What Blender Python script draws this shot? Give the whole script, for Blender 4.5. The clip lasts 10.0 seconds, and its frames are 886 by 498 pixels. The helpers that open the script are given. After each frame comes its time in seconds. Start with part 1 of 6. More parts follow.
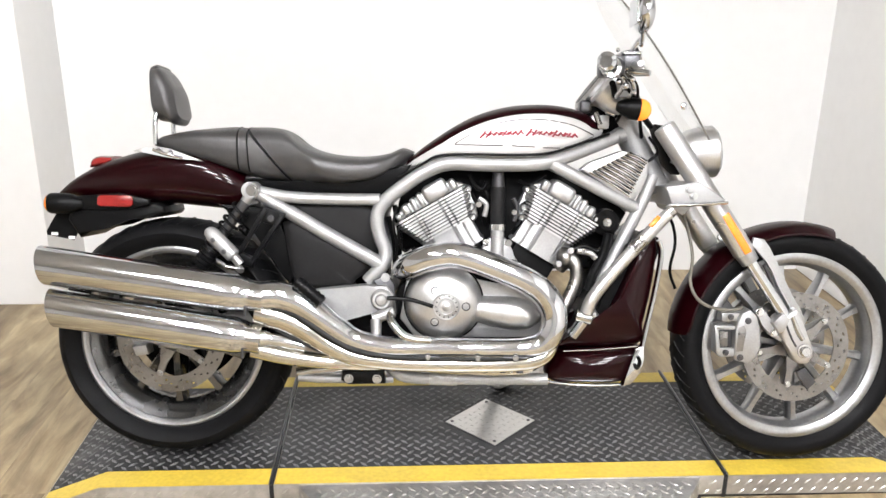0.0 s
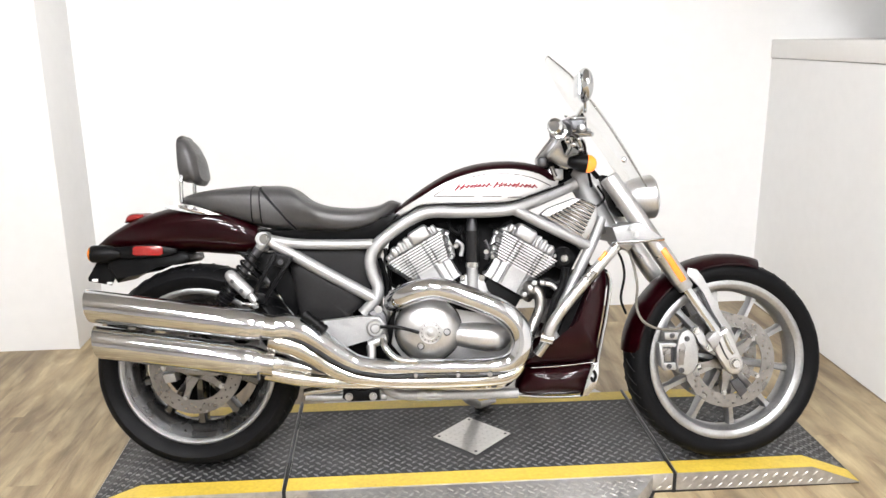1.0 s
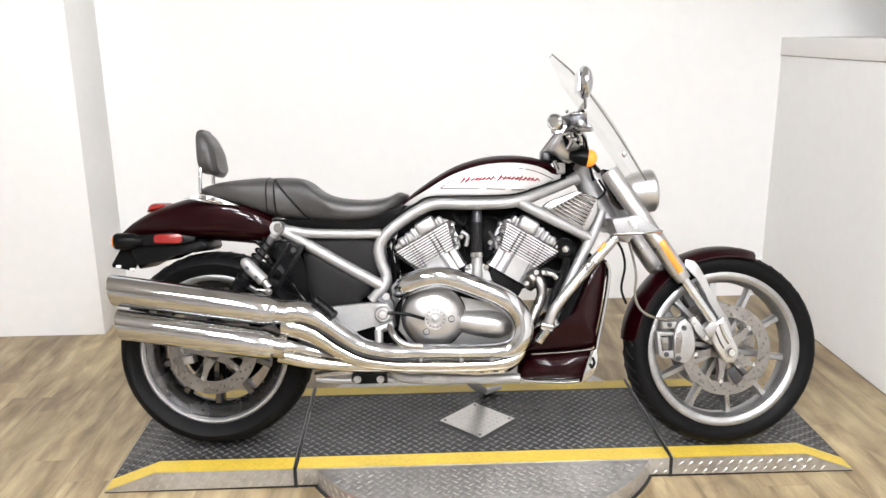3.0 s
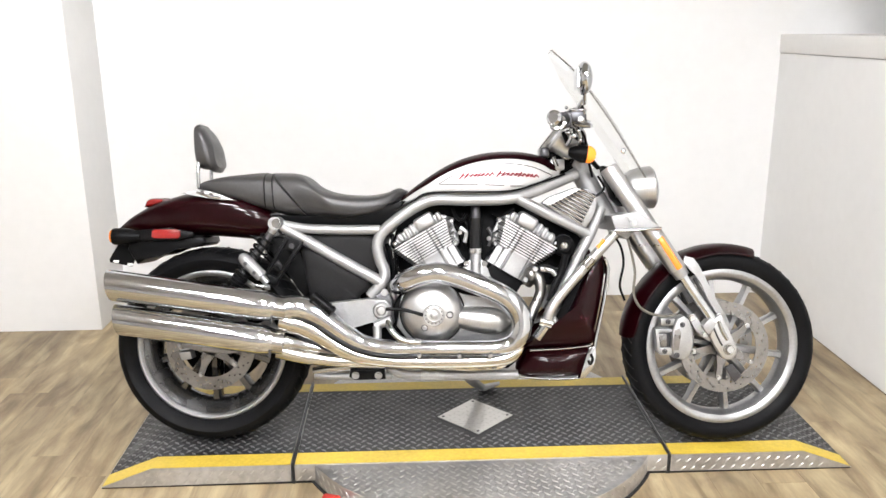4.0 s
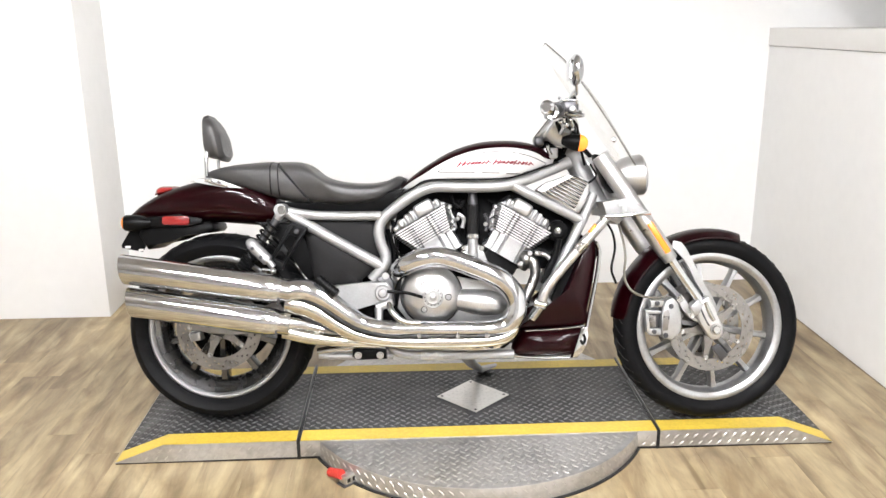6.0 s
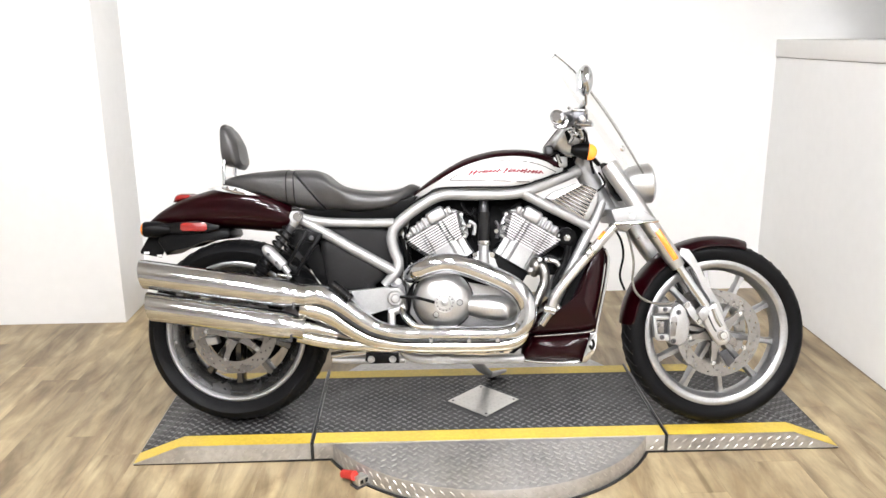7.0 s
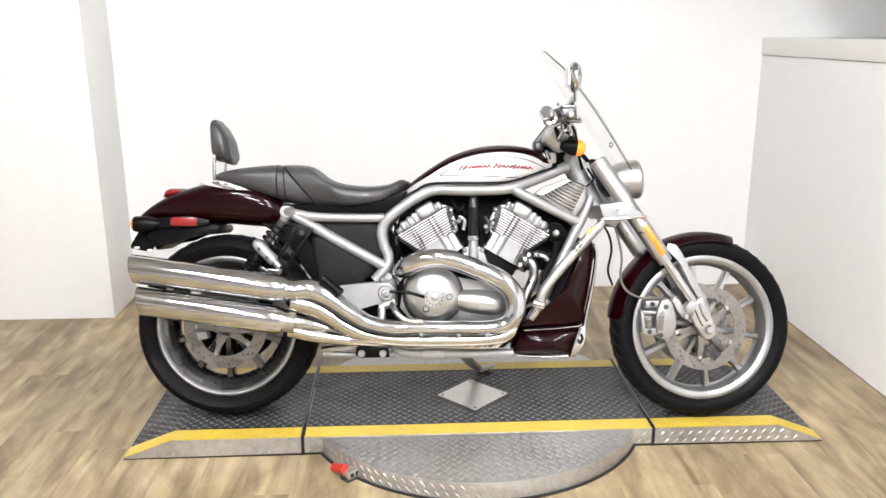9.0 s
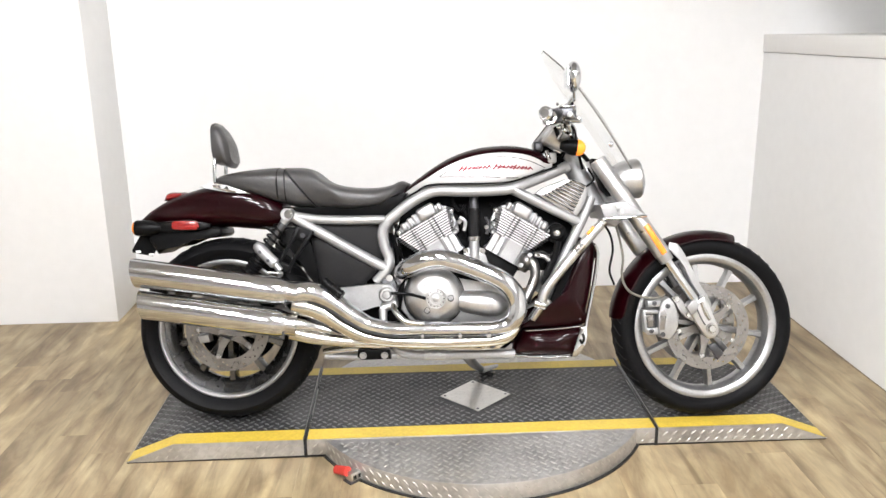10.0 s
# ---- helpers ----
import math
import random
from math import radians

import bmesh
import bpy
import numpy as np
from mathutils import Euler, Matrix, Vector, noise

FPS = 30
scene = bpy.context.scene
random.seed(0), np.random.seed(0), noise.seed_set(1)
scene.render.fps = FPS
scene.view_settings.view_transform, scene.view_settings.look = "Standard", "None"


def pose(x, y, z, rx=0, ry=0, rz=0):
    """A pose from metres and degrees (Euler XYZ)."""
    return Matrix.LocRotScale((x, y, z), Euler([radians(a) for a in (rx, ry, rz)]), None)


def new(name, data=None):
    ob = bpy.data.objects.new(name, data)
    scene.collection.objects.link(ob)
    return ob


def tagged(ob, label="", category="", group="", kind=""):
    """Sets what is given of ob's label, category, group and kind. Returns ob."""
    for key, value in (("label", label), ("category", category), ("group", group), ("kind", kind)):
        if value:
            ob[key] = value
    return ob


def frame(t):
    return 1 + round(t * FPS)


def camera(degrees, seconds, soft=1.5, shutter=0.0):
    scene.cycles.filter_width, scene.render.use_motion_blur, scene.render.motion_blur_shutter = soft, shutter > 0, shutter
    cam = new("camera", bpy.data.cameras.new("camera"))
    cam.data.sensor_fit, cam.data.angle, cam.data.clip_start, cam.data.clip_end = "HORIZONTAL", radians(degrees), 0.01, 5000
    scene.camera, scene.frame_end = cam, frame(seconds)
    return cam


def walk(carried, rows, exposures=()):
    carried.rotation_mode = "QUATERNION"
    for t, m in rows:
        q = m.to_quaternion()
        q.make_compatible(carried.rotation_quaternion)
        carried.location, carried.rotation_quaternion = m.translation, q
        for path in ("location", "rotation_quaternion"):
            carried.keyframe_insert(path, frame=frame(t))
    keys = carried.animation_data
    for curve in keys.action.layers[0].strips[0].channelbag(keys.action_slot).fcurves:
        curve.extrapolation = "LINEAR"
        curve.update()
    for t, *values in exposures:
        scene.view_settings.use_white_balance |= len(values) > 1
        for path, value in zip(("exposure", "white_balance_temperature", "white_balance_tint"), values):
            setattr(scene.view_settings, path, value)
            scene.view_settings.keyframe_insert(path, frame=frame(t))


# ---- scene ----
cam = camera(56.13, 10.0)
PATH = [
    # seconds, x, y, z, tilt, lean, turn
    (0.0, -0.267, -2.064, 1.367, 71.31, -0.62, -2.86),
    (0.2, -0.267, -2.151, 1.385, 72.91, -0.83, -3.05),
    (0.5, -0.271, -2.290, 1.427, 74.27, 0.57, -3.81),
    (0.7, -0.293, -2.369, 1.435, 74.00, 0.48, -3.94),
    (1.0, -0.269, -2.457, 1.449, 74.80, 0.59, -4.00),
    (1.2, -0.247, -2.502, 1.459, 74.97, 0.19, -3.02),
    (1.5, -0.223, -2.549, 1.455, 73.79, 0.67, -2.69),
    (1.7, -0.210, -2.561, 1.451, 73.96, 0.81, -2.77),
    (2.0, -0.200, -2.572, 1.457, 74.58, 0.90, -2.58),
    (2.5, -0.209, -2.572, 1.459, 74.63, 0.64, -2.29),
    (4.0, -0.222, -2.566, 1.455, 74.33, 0.34, -2.42),
    (4.5, -0.228, -2.567, 1.453, 74.48, 0.35, -2.83),
    (4.8, -0.236, -2.574, 1.455, 74.39, 0.17, -2.68),
    (5.0, -0.226, -2.589, 1.455, 74.52, 0.18, -2.20),
    (6.5, -0.231, -2.725, 1.456, 73.78, 0.56, -2.68),
    (7.0, -0.242, -2.746, 1.458, 74.70, 0.46, -1.98),
    (7.2, -0.243, -2.752, 1.455, 74.24, 0.16, -2.22),
    (7.5, -0.244, -2.755, 1.459, 74.11, 0.58, -2.05),
    (8.0, -0.238, -2.761, 1.458, 73.96, 0.23, -2.09),
    (8.5, -0.246, -2.764, 1.459, 74.13, 0.37, -2.04),
    (9.0, -0.252, -2.766, 1.456, 74.50, 0.16, -2.81),
    (9.5, -0.247, -2.765, 1.455, 74.44, 0.39, -2.72),
    (10.0, -0.235, -2.764, 1.460, 74.49, 0.79, -2.58),
]
walk(cam, [(r[0], pose(*r[1:])) for r in PATH], exposures=[(0.0, -0.04), (1.2, 0.0), (2.5, -0.12), (4.5, -0.02), (6.5, 0.06), (8.0, 0.06), (9.0, -0.06), (10.0, -0.07)])

# ---- world and exposure ----
world = bpy.data.worlds.new("world")
scene.world = world
world.use_nodes = True
world.node_tree.nodes["Background"].inputs[0].default_value = (0.9, 0.95, 1.0, 1)
world.node_tree.nodes["Background"].inputs[1].default_value = 0.3


# ---- materials ----
def material(name, base, rough=0.5, metal=0.0, vary=0.08, scale=20.0, bump=0.0, bump_scale=200.0, rough_vary=0.1,
             coat=0.0, stretch=(1, 1, 1), spec=0.5, emission=None, strength=0.0):
    """A paint, metal, plastic or cloth: base colour with variation at two scales, and fine relief."""
    m = bpy.data.materials.new(name)
    m.use_nodes = True
    t = m.node_tree
    n, l = t.nodes, t.links
    b = n["Principled BSDF"]
    b.inputs["Metallic"].default_value = metal
    b.inputs["Specular IOR Level"].default_value = spec
    b.inputs["Coat Weight"].default_value = coat
    b.inputs["Coat Roughness"].default_value = 0.03
    co = n.new("ShaderNodeTexCoord")
    mp = n.new("ShaderNodeMapping")
    mp.inputs["Scale"].default_value = stretch
    l.new(co.outputs["Object"], mp.inputs["Vector"])
    big, fine = n.new("ShaderNodeTexNoise"), n.new("ShaderNodeTexNoise")
    big.inputs["Scale"].default_value, fine.inputs["Scale"].default_value = scale, scale * 9
    big.inputs["Detail"].default_value, fine.inputs["Detail"].default_value = 5, 3
    for k in (big, fine):
        l.new(mp.outputs[0], k.inputs["Vector"])
    mix = n.new("ShaderNodeMath")
    mix.operation = "MULTIPLY_ADD"
    mix.inputs[1].default_value = 0.5
    half = n.new("ShaderNodeMath")
    half.operation = "MULTIPLY"
    half.inputs[1].default_value = 0.5
    l.new(big.outputs[0], half.inputs[0])
    l.new(fine.outputs[0], mix.inputs[0])
    l.new(half.outputs[0], mix.inputs[2])
    ramp = n.new("ShaderNodeMapRange")
    ramp.inputs[1].default_value, ramp.inputs[2].default_value = 0.3, 0.7
    ramp.inputs[3].default_value, ramp.inputs[4].default_value = 1 - vary, 1 + vary
    l.new(mix.outputs[0], ramp.inputs[0])
    col = n.new("ShaderNodeVectorMath")
    col.operation = "SCALE"
    col.inputs[0].default_value = base
    l.new(ramp.outputs[0], col.inputs["Scale"])
    l.new(col.outputs[0], b.inputs["Base Color"])
    rr = n.new("ShaderNodeMapRange")
    rr.inputs[1].default_value, rr.inputs[2].default_value = 0.3, 0.7
    rr.inputs[3].default_value, rr.inputs[4].default_value = max(0.0, rough * (1 - rough_vary)), min(1.0, rough * (1 + rough_vary))
    l.new(big.outputs[0], rr.inputs[0])
    l.new(rr.outputs[0], b.inputs["Roughness"])
    if bump:
        bn, bt = n.new("ShaderNodeBump"), n.new("ShaderNodeTexNoise")
        bt.inputs["Scale"].default_value = bump_scale
        bt.inputs["Detail"].default_value = 4
        bn.inputs["Strength"].default_value = bump
        bn.inputs["Distance"].default_value = 0.002
        l.new(mp.outputs[0], bt.inputs["Vector"])
        l.new(bt.outputs[0], bn.inputs["Height"])
        l.new(bn.outputs[0], b.inputs["Normal"])
    if emission:
        b.inputs["Emission Color"].default_value = (*emission, 1)
        b.inputs["Emission Strength"].default_value = strength
    return m


def wood_floor():
    """Pale oak vinyl: streaked grain along y in several tones, and a tone of its own for each plank."""
    m = material("oak_vinyl", (0.286, 0.231, 0.153), rough=0.4, vary=0.12, scale=9.0, stretch=(7, 0.5, 1), bump=0.06, bump_scale=40)
    t = m.node_tree
    n, l = t.nodes, t.links
    b = n["Principled BSDF"]
    was = b.inputs["Base Color"].links[0].from_socket
    geo, info = n.new("ShaderNodeNewGeometry"), n.new("ShaderNodeObjectInfo")
    add = n.new("ShaderNodeVectorMath")
    add.operation = "MULTIPLY_ADD"
    add.inputs[1].default_value = (7.5, 0.95, 1)
    l.new(geo.outputs["Position"], add.inputs[0])
    shift = n.new("ShaderNodeVectorMath")
    shift.operation = "SCALE"
    shift.inputs[0].default_value = (0.35, 17, 0)
    l.new(info.outputs["Random"], shift.inputs["Scale"])
    l.new(shift.outputs[0], add.inputs[2])
    streak = n.new("ShaderNodeTexNoise")
    streak.inputs["Scale"].default_value = 1.6
    streak.inputs["Detail"].default_value = 6
    streak.inputs["Roughness"].default_value = 0.6
    streak.inputs["Distortion"].default_value = 0.6
    l.new(add.outputs[0], streak.inputs["Vector"])
    ramp = n.new("ShaderNodeValToRGB")
    e = ramp.color_ramp.elements
    e[0].position, e[0].color = 0.32, (0.5, 0.44, 0.36, 1)
    e[1].position, e[1].color = 0.68, (1.42, 1.4, 1.32, 1)
    mid = ramp.color_ramp.elements.new(0.5)
    mid.color = (1.0, 0.98, 0.94, 1)
    l.new(streak.outputs[0], ramp.inputs[0])
    # broad cloudy patches: pale straw to brown
    cloud = n.new("ShaderNodeTexNoise")
    cloud.inputs["Scale"].default_value = 3.2
    cloud.inputs["Detail"].default_value = 4
    cloud.inputs["Distortion"].default_value = 1.2
    squash = n.new("ShaderNodeVectorMath")
    squash.operation = "MULTIPLY_ADD"
    squash.inputs[1].default_value = (2.2, 0.9, 1)
    l.new(geo.outputs["Position"], squash.inputs[0])
    l.new(shift.outputs[0], squash.inputs[2])
    l.new(squash.outputs[0], cloud.inputs["Vector"])
    tint = n.new("ShaderNodeValToRGB")
    ce = tint.color_ramp.elements
    ce[0].position, ce[0].color = 0.32, (0.66, 0.6, 0.52, 1)
    ce[1].position, ce[1].color = 0.66, (1.2, 1.2, 1.12, 1)
    l.new(cloud.outputs[0], tint.inputs[0])
    patch = n.new("ShaderNodeVectorMath")
    patch.operation = "MULTIPLY"
    l.new(was, patch.inputs[0])
    l.new(tint.outputs[0], patch.inputs[1])
    mul = n.new("ShaderNodeVectorMath")
    mul.operation = "MULTIPLY"
    l.new(patch.outputs[0], mul.inputs[0])
    l.new(ramp.outputs[0], mul.inputs[1])
    r = n.new("ShaderNodeMapRange")
    r.inputs[3].default_value, r.inputs[4].default_value = 0.9, 1.09
    s2 = n.new("ShaderNodeVectorMath")
    s2.operation = "SCALE"
    l.new(info.outputs["Random"], r.inputs[0])
    l.new(mul.outputs[0], s2.inputs[0])
    l.new(r.outputs[0], s2.inputs["Scale"])
    l.new(s2.outputs[0], b.inputs["Base Color"])
    return m


M_WALL = material("white_wall_paint", (0.77, 0.768, 0.76), rough=0.75, vary=0.025, scale=2.0, bump=0.08, bump_scale=90)
M_GREYWALL = material("pale_grey_shop_wall_paint", (0.64, 0.63, 0.615), rough=0.7, vary=0.12, scale=1.2)
M_TRIM = material("white_trim_paint", (0.8, 0.79, 0.77), rough=0.45, vary=0.02, scale=4.0)
M_CEIL = material("pale_ceiling_paint", (0.48, 0.47, 0.46), rough=0.9, vary=0.03, scale=3.0)
M_FLOOR = wood_floor()
M_SUB = material("dark_subfloor", (0.16, 0.12, 0.08), rough=0.8)
M_BLACKTREAD = material("black_tread_coating", (0.02, 0.02, 0.021), rough=0.45, spec=0.35, vary=0.4, scale=10, bump=0.1, bump_scale=120, rough_vary=0.35)
# studs paler than the black deck: their lamp highlights are put into the colour
M_STUD = material("pale_tread_stud", (0.14, 0.14, 0.142), rough=0.38, metal=0.3, vary=0.4, scale=9)
M_BRIGHTSTUD = material("bright_tread_stud", (0.54, 0.53, 0.51), rough=0.36, metal=0.9, vary=0.15, scale=30)
M_PLATE = material("bare_tread_plate", (0.47, 0.462, 0.45), rough=0.42, metal=0.85, vary=0.25, scale=5, bump=0.06, bump_scale=90, rough_vary=0.3)
M_YELLOW = material("yellow_safety_tape", (0.53, 0.385, 0.052), rough=0.42, vary=0.2, scale=9, bump=0.05)
# near black for gaps, slots and seals, and for strips that stand for shade
M_DARK = material("dark_gap_and_shade", (0.008, 0.008, 0.008), rough=0.7)
M_TYRE = material("tyre_rubber", (0.0042, 0.0042, 0.0046), rough=0.55, spec=0.08, vary=0.3, scale=20, bump=0.1, bump_scale=200, rough_vary=0.3)
M_RED = material("red_rubber_grip", (0.42, 0.03, 0.02), rough=0.5)
M_BRUSHED = material("brushed_metal", (0.62, 0.61, 0.59), rough=0.38, metal=1.0, vary=0.12, scale=12, stretch=(1, 8, 1), bump=0.05)
M_DARKMETAL = material("dark_steel", (0.08, 0.08, 0.085), rough=0.35, metal=0.8, vary=0.2)
M_CHROME = material("chrome", (0.585, 0.6, 0.62), rough=0.07, metal=1.0, vary=0.04, scale=8, rough_vary=0.4)
# warmer chrome for the lower pipes, with the tan floor reflection in its colour
M_WARMCHROME = material("warm_tinted_chrome", (0.6, 0.585, 0.53), rough=0.1, metal=1.0, vary=0.1, scale=10, rough_vary=0.4)
M_ALU = material("cast_aluminium", (0.385, 0.386, 0.386), rough=0.42, metal=0.85, vary=0.12, scale=26, bump=0.08, bump_scale=320, rough_vary=0.2)
M_SATIN = material("satin_aluminium", (0.54, 0.54, 0.54), rough=0.34, metal=0.95, vary=0.1, scale=18, rough_vary=0.2, bump=0.05, bump_scale=90)
M_POLISH = material("polished_aluminium", (0.5, 0.5, 0.49), rough=0.15, metal=1.0, vary=0.08, scale=14, rough_vary=0.4)
M_FRAME = material("silver_frame_paint", (0.31, 0.31, 0.31), rough=0.48, metal=0.6, vary=0.12, scale=34, coat=0.1, bump=0.1, bump_scale=150)
M_SILVER = material("silver_tank_paint", (0.58, 0.57, 0.565), rough=0.4, metal=0.4, vary=0.02, scale=60, coat=0.3)
M_MAROON = material("dark_cherry_paint", (0.0078, 0.0004, 0.0011), rough=0.34, metal=0.1, vary=0.15, scale=50, coat=0.36, spec=0.03)
M_LEATHER = material("black_vinyl", (0.034, 0.033, 0.0328), rough=0.38, spec=0.5, vary=0.25, scale=9, bump=0.3, bump_scale=420, rough_vary=0.25)
M_PLASTIC = material("black_plastic", (0.0035, 0.0035, 0.0037), rough=0.34, spec=0.09, vary=0.15, scale=20, bump=0.06, bump_scale=500)
M_GREYPLASTIC = material("charcoal_cover_plastic", (0.0105, 0.0102, 0.0104), rough=0.4, spec=0.12, vary=0.25, scale=12, bump=0.1, bump_scale=600)
M_ENGBLACK = material("black_engine_paint", (0.0026, 0.0026, 0.0028), rough=0.5, spec=0.06, vary=0.3, scale=25)
M_AMBER = material("amber_lens", (0.78, 0.22, 0.014), rough=0.2, vary=0.12, scale=60, coat=0.6, bump=0.1, bump_scale=300)
M_REDLENS = material("red_lens", (0.2, 0.009, 0.008), rough=0.2, vary=0.12, scale=60, coat=0.25)
M_PINSTRIPE = material("black_pinstripe", (0.02, 0.018, 0.02), rough=0.3, coat=0.6)
M_SCRIPT = material("red_tank_lettering", (0.22, 0.01, 0.022), rough=0.3, coat=0.4)
M_STEEL = material("brake_disc_steel", (0.26, 0.25, 0.24), rough=0.32, metal=1.0, vary=0.14, scale=16, rough_vary=0.3)
M_HOSE = material("grey_brake_hose", (0.12, 0.11, 0.09), rough=0.5)
M_RIM = material("cast_wheel_aluminium", (0.36, 0.363, 0.367), rough=0.38, metal=0.95, vary=0.16, scale=14, rough_vary=0.25, bump=0.05, bump_scale=120)
# darkened copy of the wheel aluminium: shade and dark reflections put into the colour
M_SHADERIM = material("shaded_wheel_aluminium", (0.13, 0.13, 0.131), rough=0.26, metal=0.95, vary=0.2, scale=14, rough_vary=0.3)
M_SIGNAL = material("lit_amber_lens", (0.8, 0.2, 0.01), rough=0.15, vary=0.06, scale=60, coat=0.6, emission=(1.0, 0.3, 0.03), strength=0.85)
M_WHITE = material("white_lettering", (0.75, 0.75, 0.73), rough=0.5)


def clear_screen():
    m = bpy.data.materials.new("clear_acrylic")
    m.use_nodes = True
    b = m.node_tree.nodes["Principled BSDF"]
    b.inputs["Base Color"].default_value = (0.97, 0.98, 0.98, 1)
    b.inputs["Transmission Weight"].default_value = 1.0
    b.inputs["Roughness"].default_value = 0.02
    b.inputs["IOR"].default_value = 1.35
    return m


M_ACRYLIC = clear_screen()


# ---- mesh helpers ----
def part(name, bm, mat, parent, label="", smooth=35):
    """Links a bmesh as one mesh object under a thing or a part."""
    me = bpy.data.meshes.new(name)
    bmesh.ops.recalc_face_normals(bm, faces=bm.faces[:])
    if smooth:
        lim = radians(smooth)
        for fc in bm.faces:
            fc.smooth = True
        for e in bm.edges:
            if len(e.link_faces) == 2 and e.calc_face_angle(0) > lim:
                e.smooth = False
    bm.to_mesh(me)
    bm.free()
    me.materials.append(mat)
    ob = new(name, me)
    if parent is not None:
        ob.parent = parent
    if label:
        tagged(ob, label)
    return ob


def add_box(bm, lo, hi, bevel=0.0, segs=2, m=None):
    r = bmesh.ops.create_cube(bm, size=1.0)
    vs = r["verts"]
    for v in vs:
        v.co = Vector((lo[i] + (hi[i] - lo[i]) * (v.co[i] + 0.5) for i in range(3)))
    if bevel:
        es = list({e for v in vs for e in v.link_edges})
        out = bmesh.ops.bevel(bm, geom=es, offset=bevel, segments=segs, profile=0.5, affect="EDGES", clamp_overlap=True)
        vs = list({v for fc in out["faces"] for v in fc.verts} | {v for v in vs if v.is_valid})
    if m is not None:
        bmesh.ops.transform(bm, matrix=m, verts=[v for v in vs if v.is_valid])
    return vs


def box(lo, hi, bevel=0.0, segs=2, m=None):
    bm = bmesh.new()
    add_box(bm, lo, hi, bevel, segs, m)
    return bm


def setting(name, bm, mat, label, category, smooth=35):
    return tagged(part(name, bm, mat, None, smooth=smooth), label, category, kind="structure")


# ---- the room ----
# left, right, back, pier front, far shop wall, end of the planks, ceiling, unseen lintel shading the niche
XL, XR, YB, YP, YC, YF, ZC, ZL = -4.6, 1.65, 1.64, 1.27, -8.0, -5.2, 3.0, 1.86
XN = XR + 1.0     # closed end of the niche over the ledge
setting("floor", box((XL, YF, -0.12), (XR, YB, -0.006)), M_SUB, "pale oak plank floor of the photo bay", "floor")
setting("floor_shop", box((XL, YC, -0.12), (XR, YF, 0.0)), M_FLOOR, "oak vinyl floor of the shop facing the bay", "floor")
setting("wall_back", box((-1.72, YB, 0), (XN + 0.12, YB + 0.12, ZC)), M_WALL, "plain white painted back wall", "wall")
setting("wall_pier", box((XL, YP, 0), (-1.72, YB + 0.12, ZC), 0.004), M_WALL, "white painted wall block standing forward of the back wall", "wall")
# added out of view: keeps lamp light off the niche so it darkens
setting("wall_niche_shade", box((XR, YC, ZL), (XN, YB, ZC)), M_WALL, "unseen white wall added to shade the niche above the ledge", "wall")
setting("wall_niche", box((XN, YC, 1.2), (XN + 0.12, YB, ZC)), M_WALL, "plain white wall closing the niche above the ledge", "wall")
side_wall = box((XR, YC, 0), (XR + 0.12, YB, 1.274))
ledge = box((XR - 0.008, YC, 1.277), (XN, YB, 1.365), 0.004)
for v in list(ledge.verts) + [v for v in side_wall.verts if v.co.z > 1]:
    v.co.z += 0.014 * (1.0 - v.co.y)     # the board runs slightly downhill towards the back wall
setting("trim_joint", box((XR - 0.005, YC, 0.0005), (XR - 0.0005, YB - 0.001, 0.0025)), M_SUB, "dark joint along the foot of the side wall", "trim")
setting("wall_right", side_wall, M_WALL, "white painted side wall below a ledge", "wall")
setting("ledge", ledge, M_TRIM, "white painted ledge board capping the side wall", "trim")
# unseen closing wall, kept pale to bounce light onto the right wall
setting("wall_left", box((XL - 0.12, YC, 0), (XL, YB, ZC)), M_GREYWALL, "unseen pale grey side wall that bounces light to the right wall", "wall")
setting("wall_front", box((XL, YC - 0.12, 0), (XN, YC, ZC)), M_GREYWALL, "plain pale grey shop wall facing the bay", "wall")
setting("ceiling", box((XL - 0.12, YC - 0.12, ZC), (XN + 0.12, YB + 0.12, ZC + 0.1)), M_CEIL, "plain pale grey ceiling", "ceiling")

# ---- ceiling lights ----
M_LAMP = material("lamp_diffuser", (0.9, 0.9, 0.9), rough=0.5, emission=(0.972, 0.972, 1.0), strength=246.0)
M_LAMPBODY = material("white_lamp_housing", (0.75, 0.75, 0.75), rough=0.4)


def ceiling_light(x, y, lx, ly):
    e = tagged(new("ceiling_light"), "white ceiling light with one long glowing tube", "ceiling light", group="ceiling lights")
    e.location = (x, y, ZC)
    part("housing", box((-lx / 2 - 0.03, -ly / 2 - 0.05, -0.05), (lx / 2 + 0.03, ly / 2 + 0.05, 0), 0.006), M_LAMPBODY, e)
    part("tube", box((-lx / 2, -ly / 2, -0.09), (lx / 2, ly / 2, -0.0505), 0.015, 3), M_LAMP, e)
    return e


for row_y in (-1.9, -3.1, -4.4):
    for row_x in (-1.5, -0.35, 0.8):
        ceiling_light(row_x, row_y, 0.5, 0.12)

# ---- motorcycle turntable platform ----
H, PY0, PY1, PC, DR, GX = 0.07, -0.165, 0.44, 0.137, 0.62, 0.613
RX0, RX1 = 1.06, 1.225     # where the end ramps begin and end
lift = tagged(new("turntable_platform"), "motorcycle turntable platform of tread plate with black deck and yellow edges", "platform")


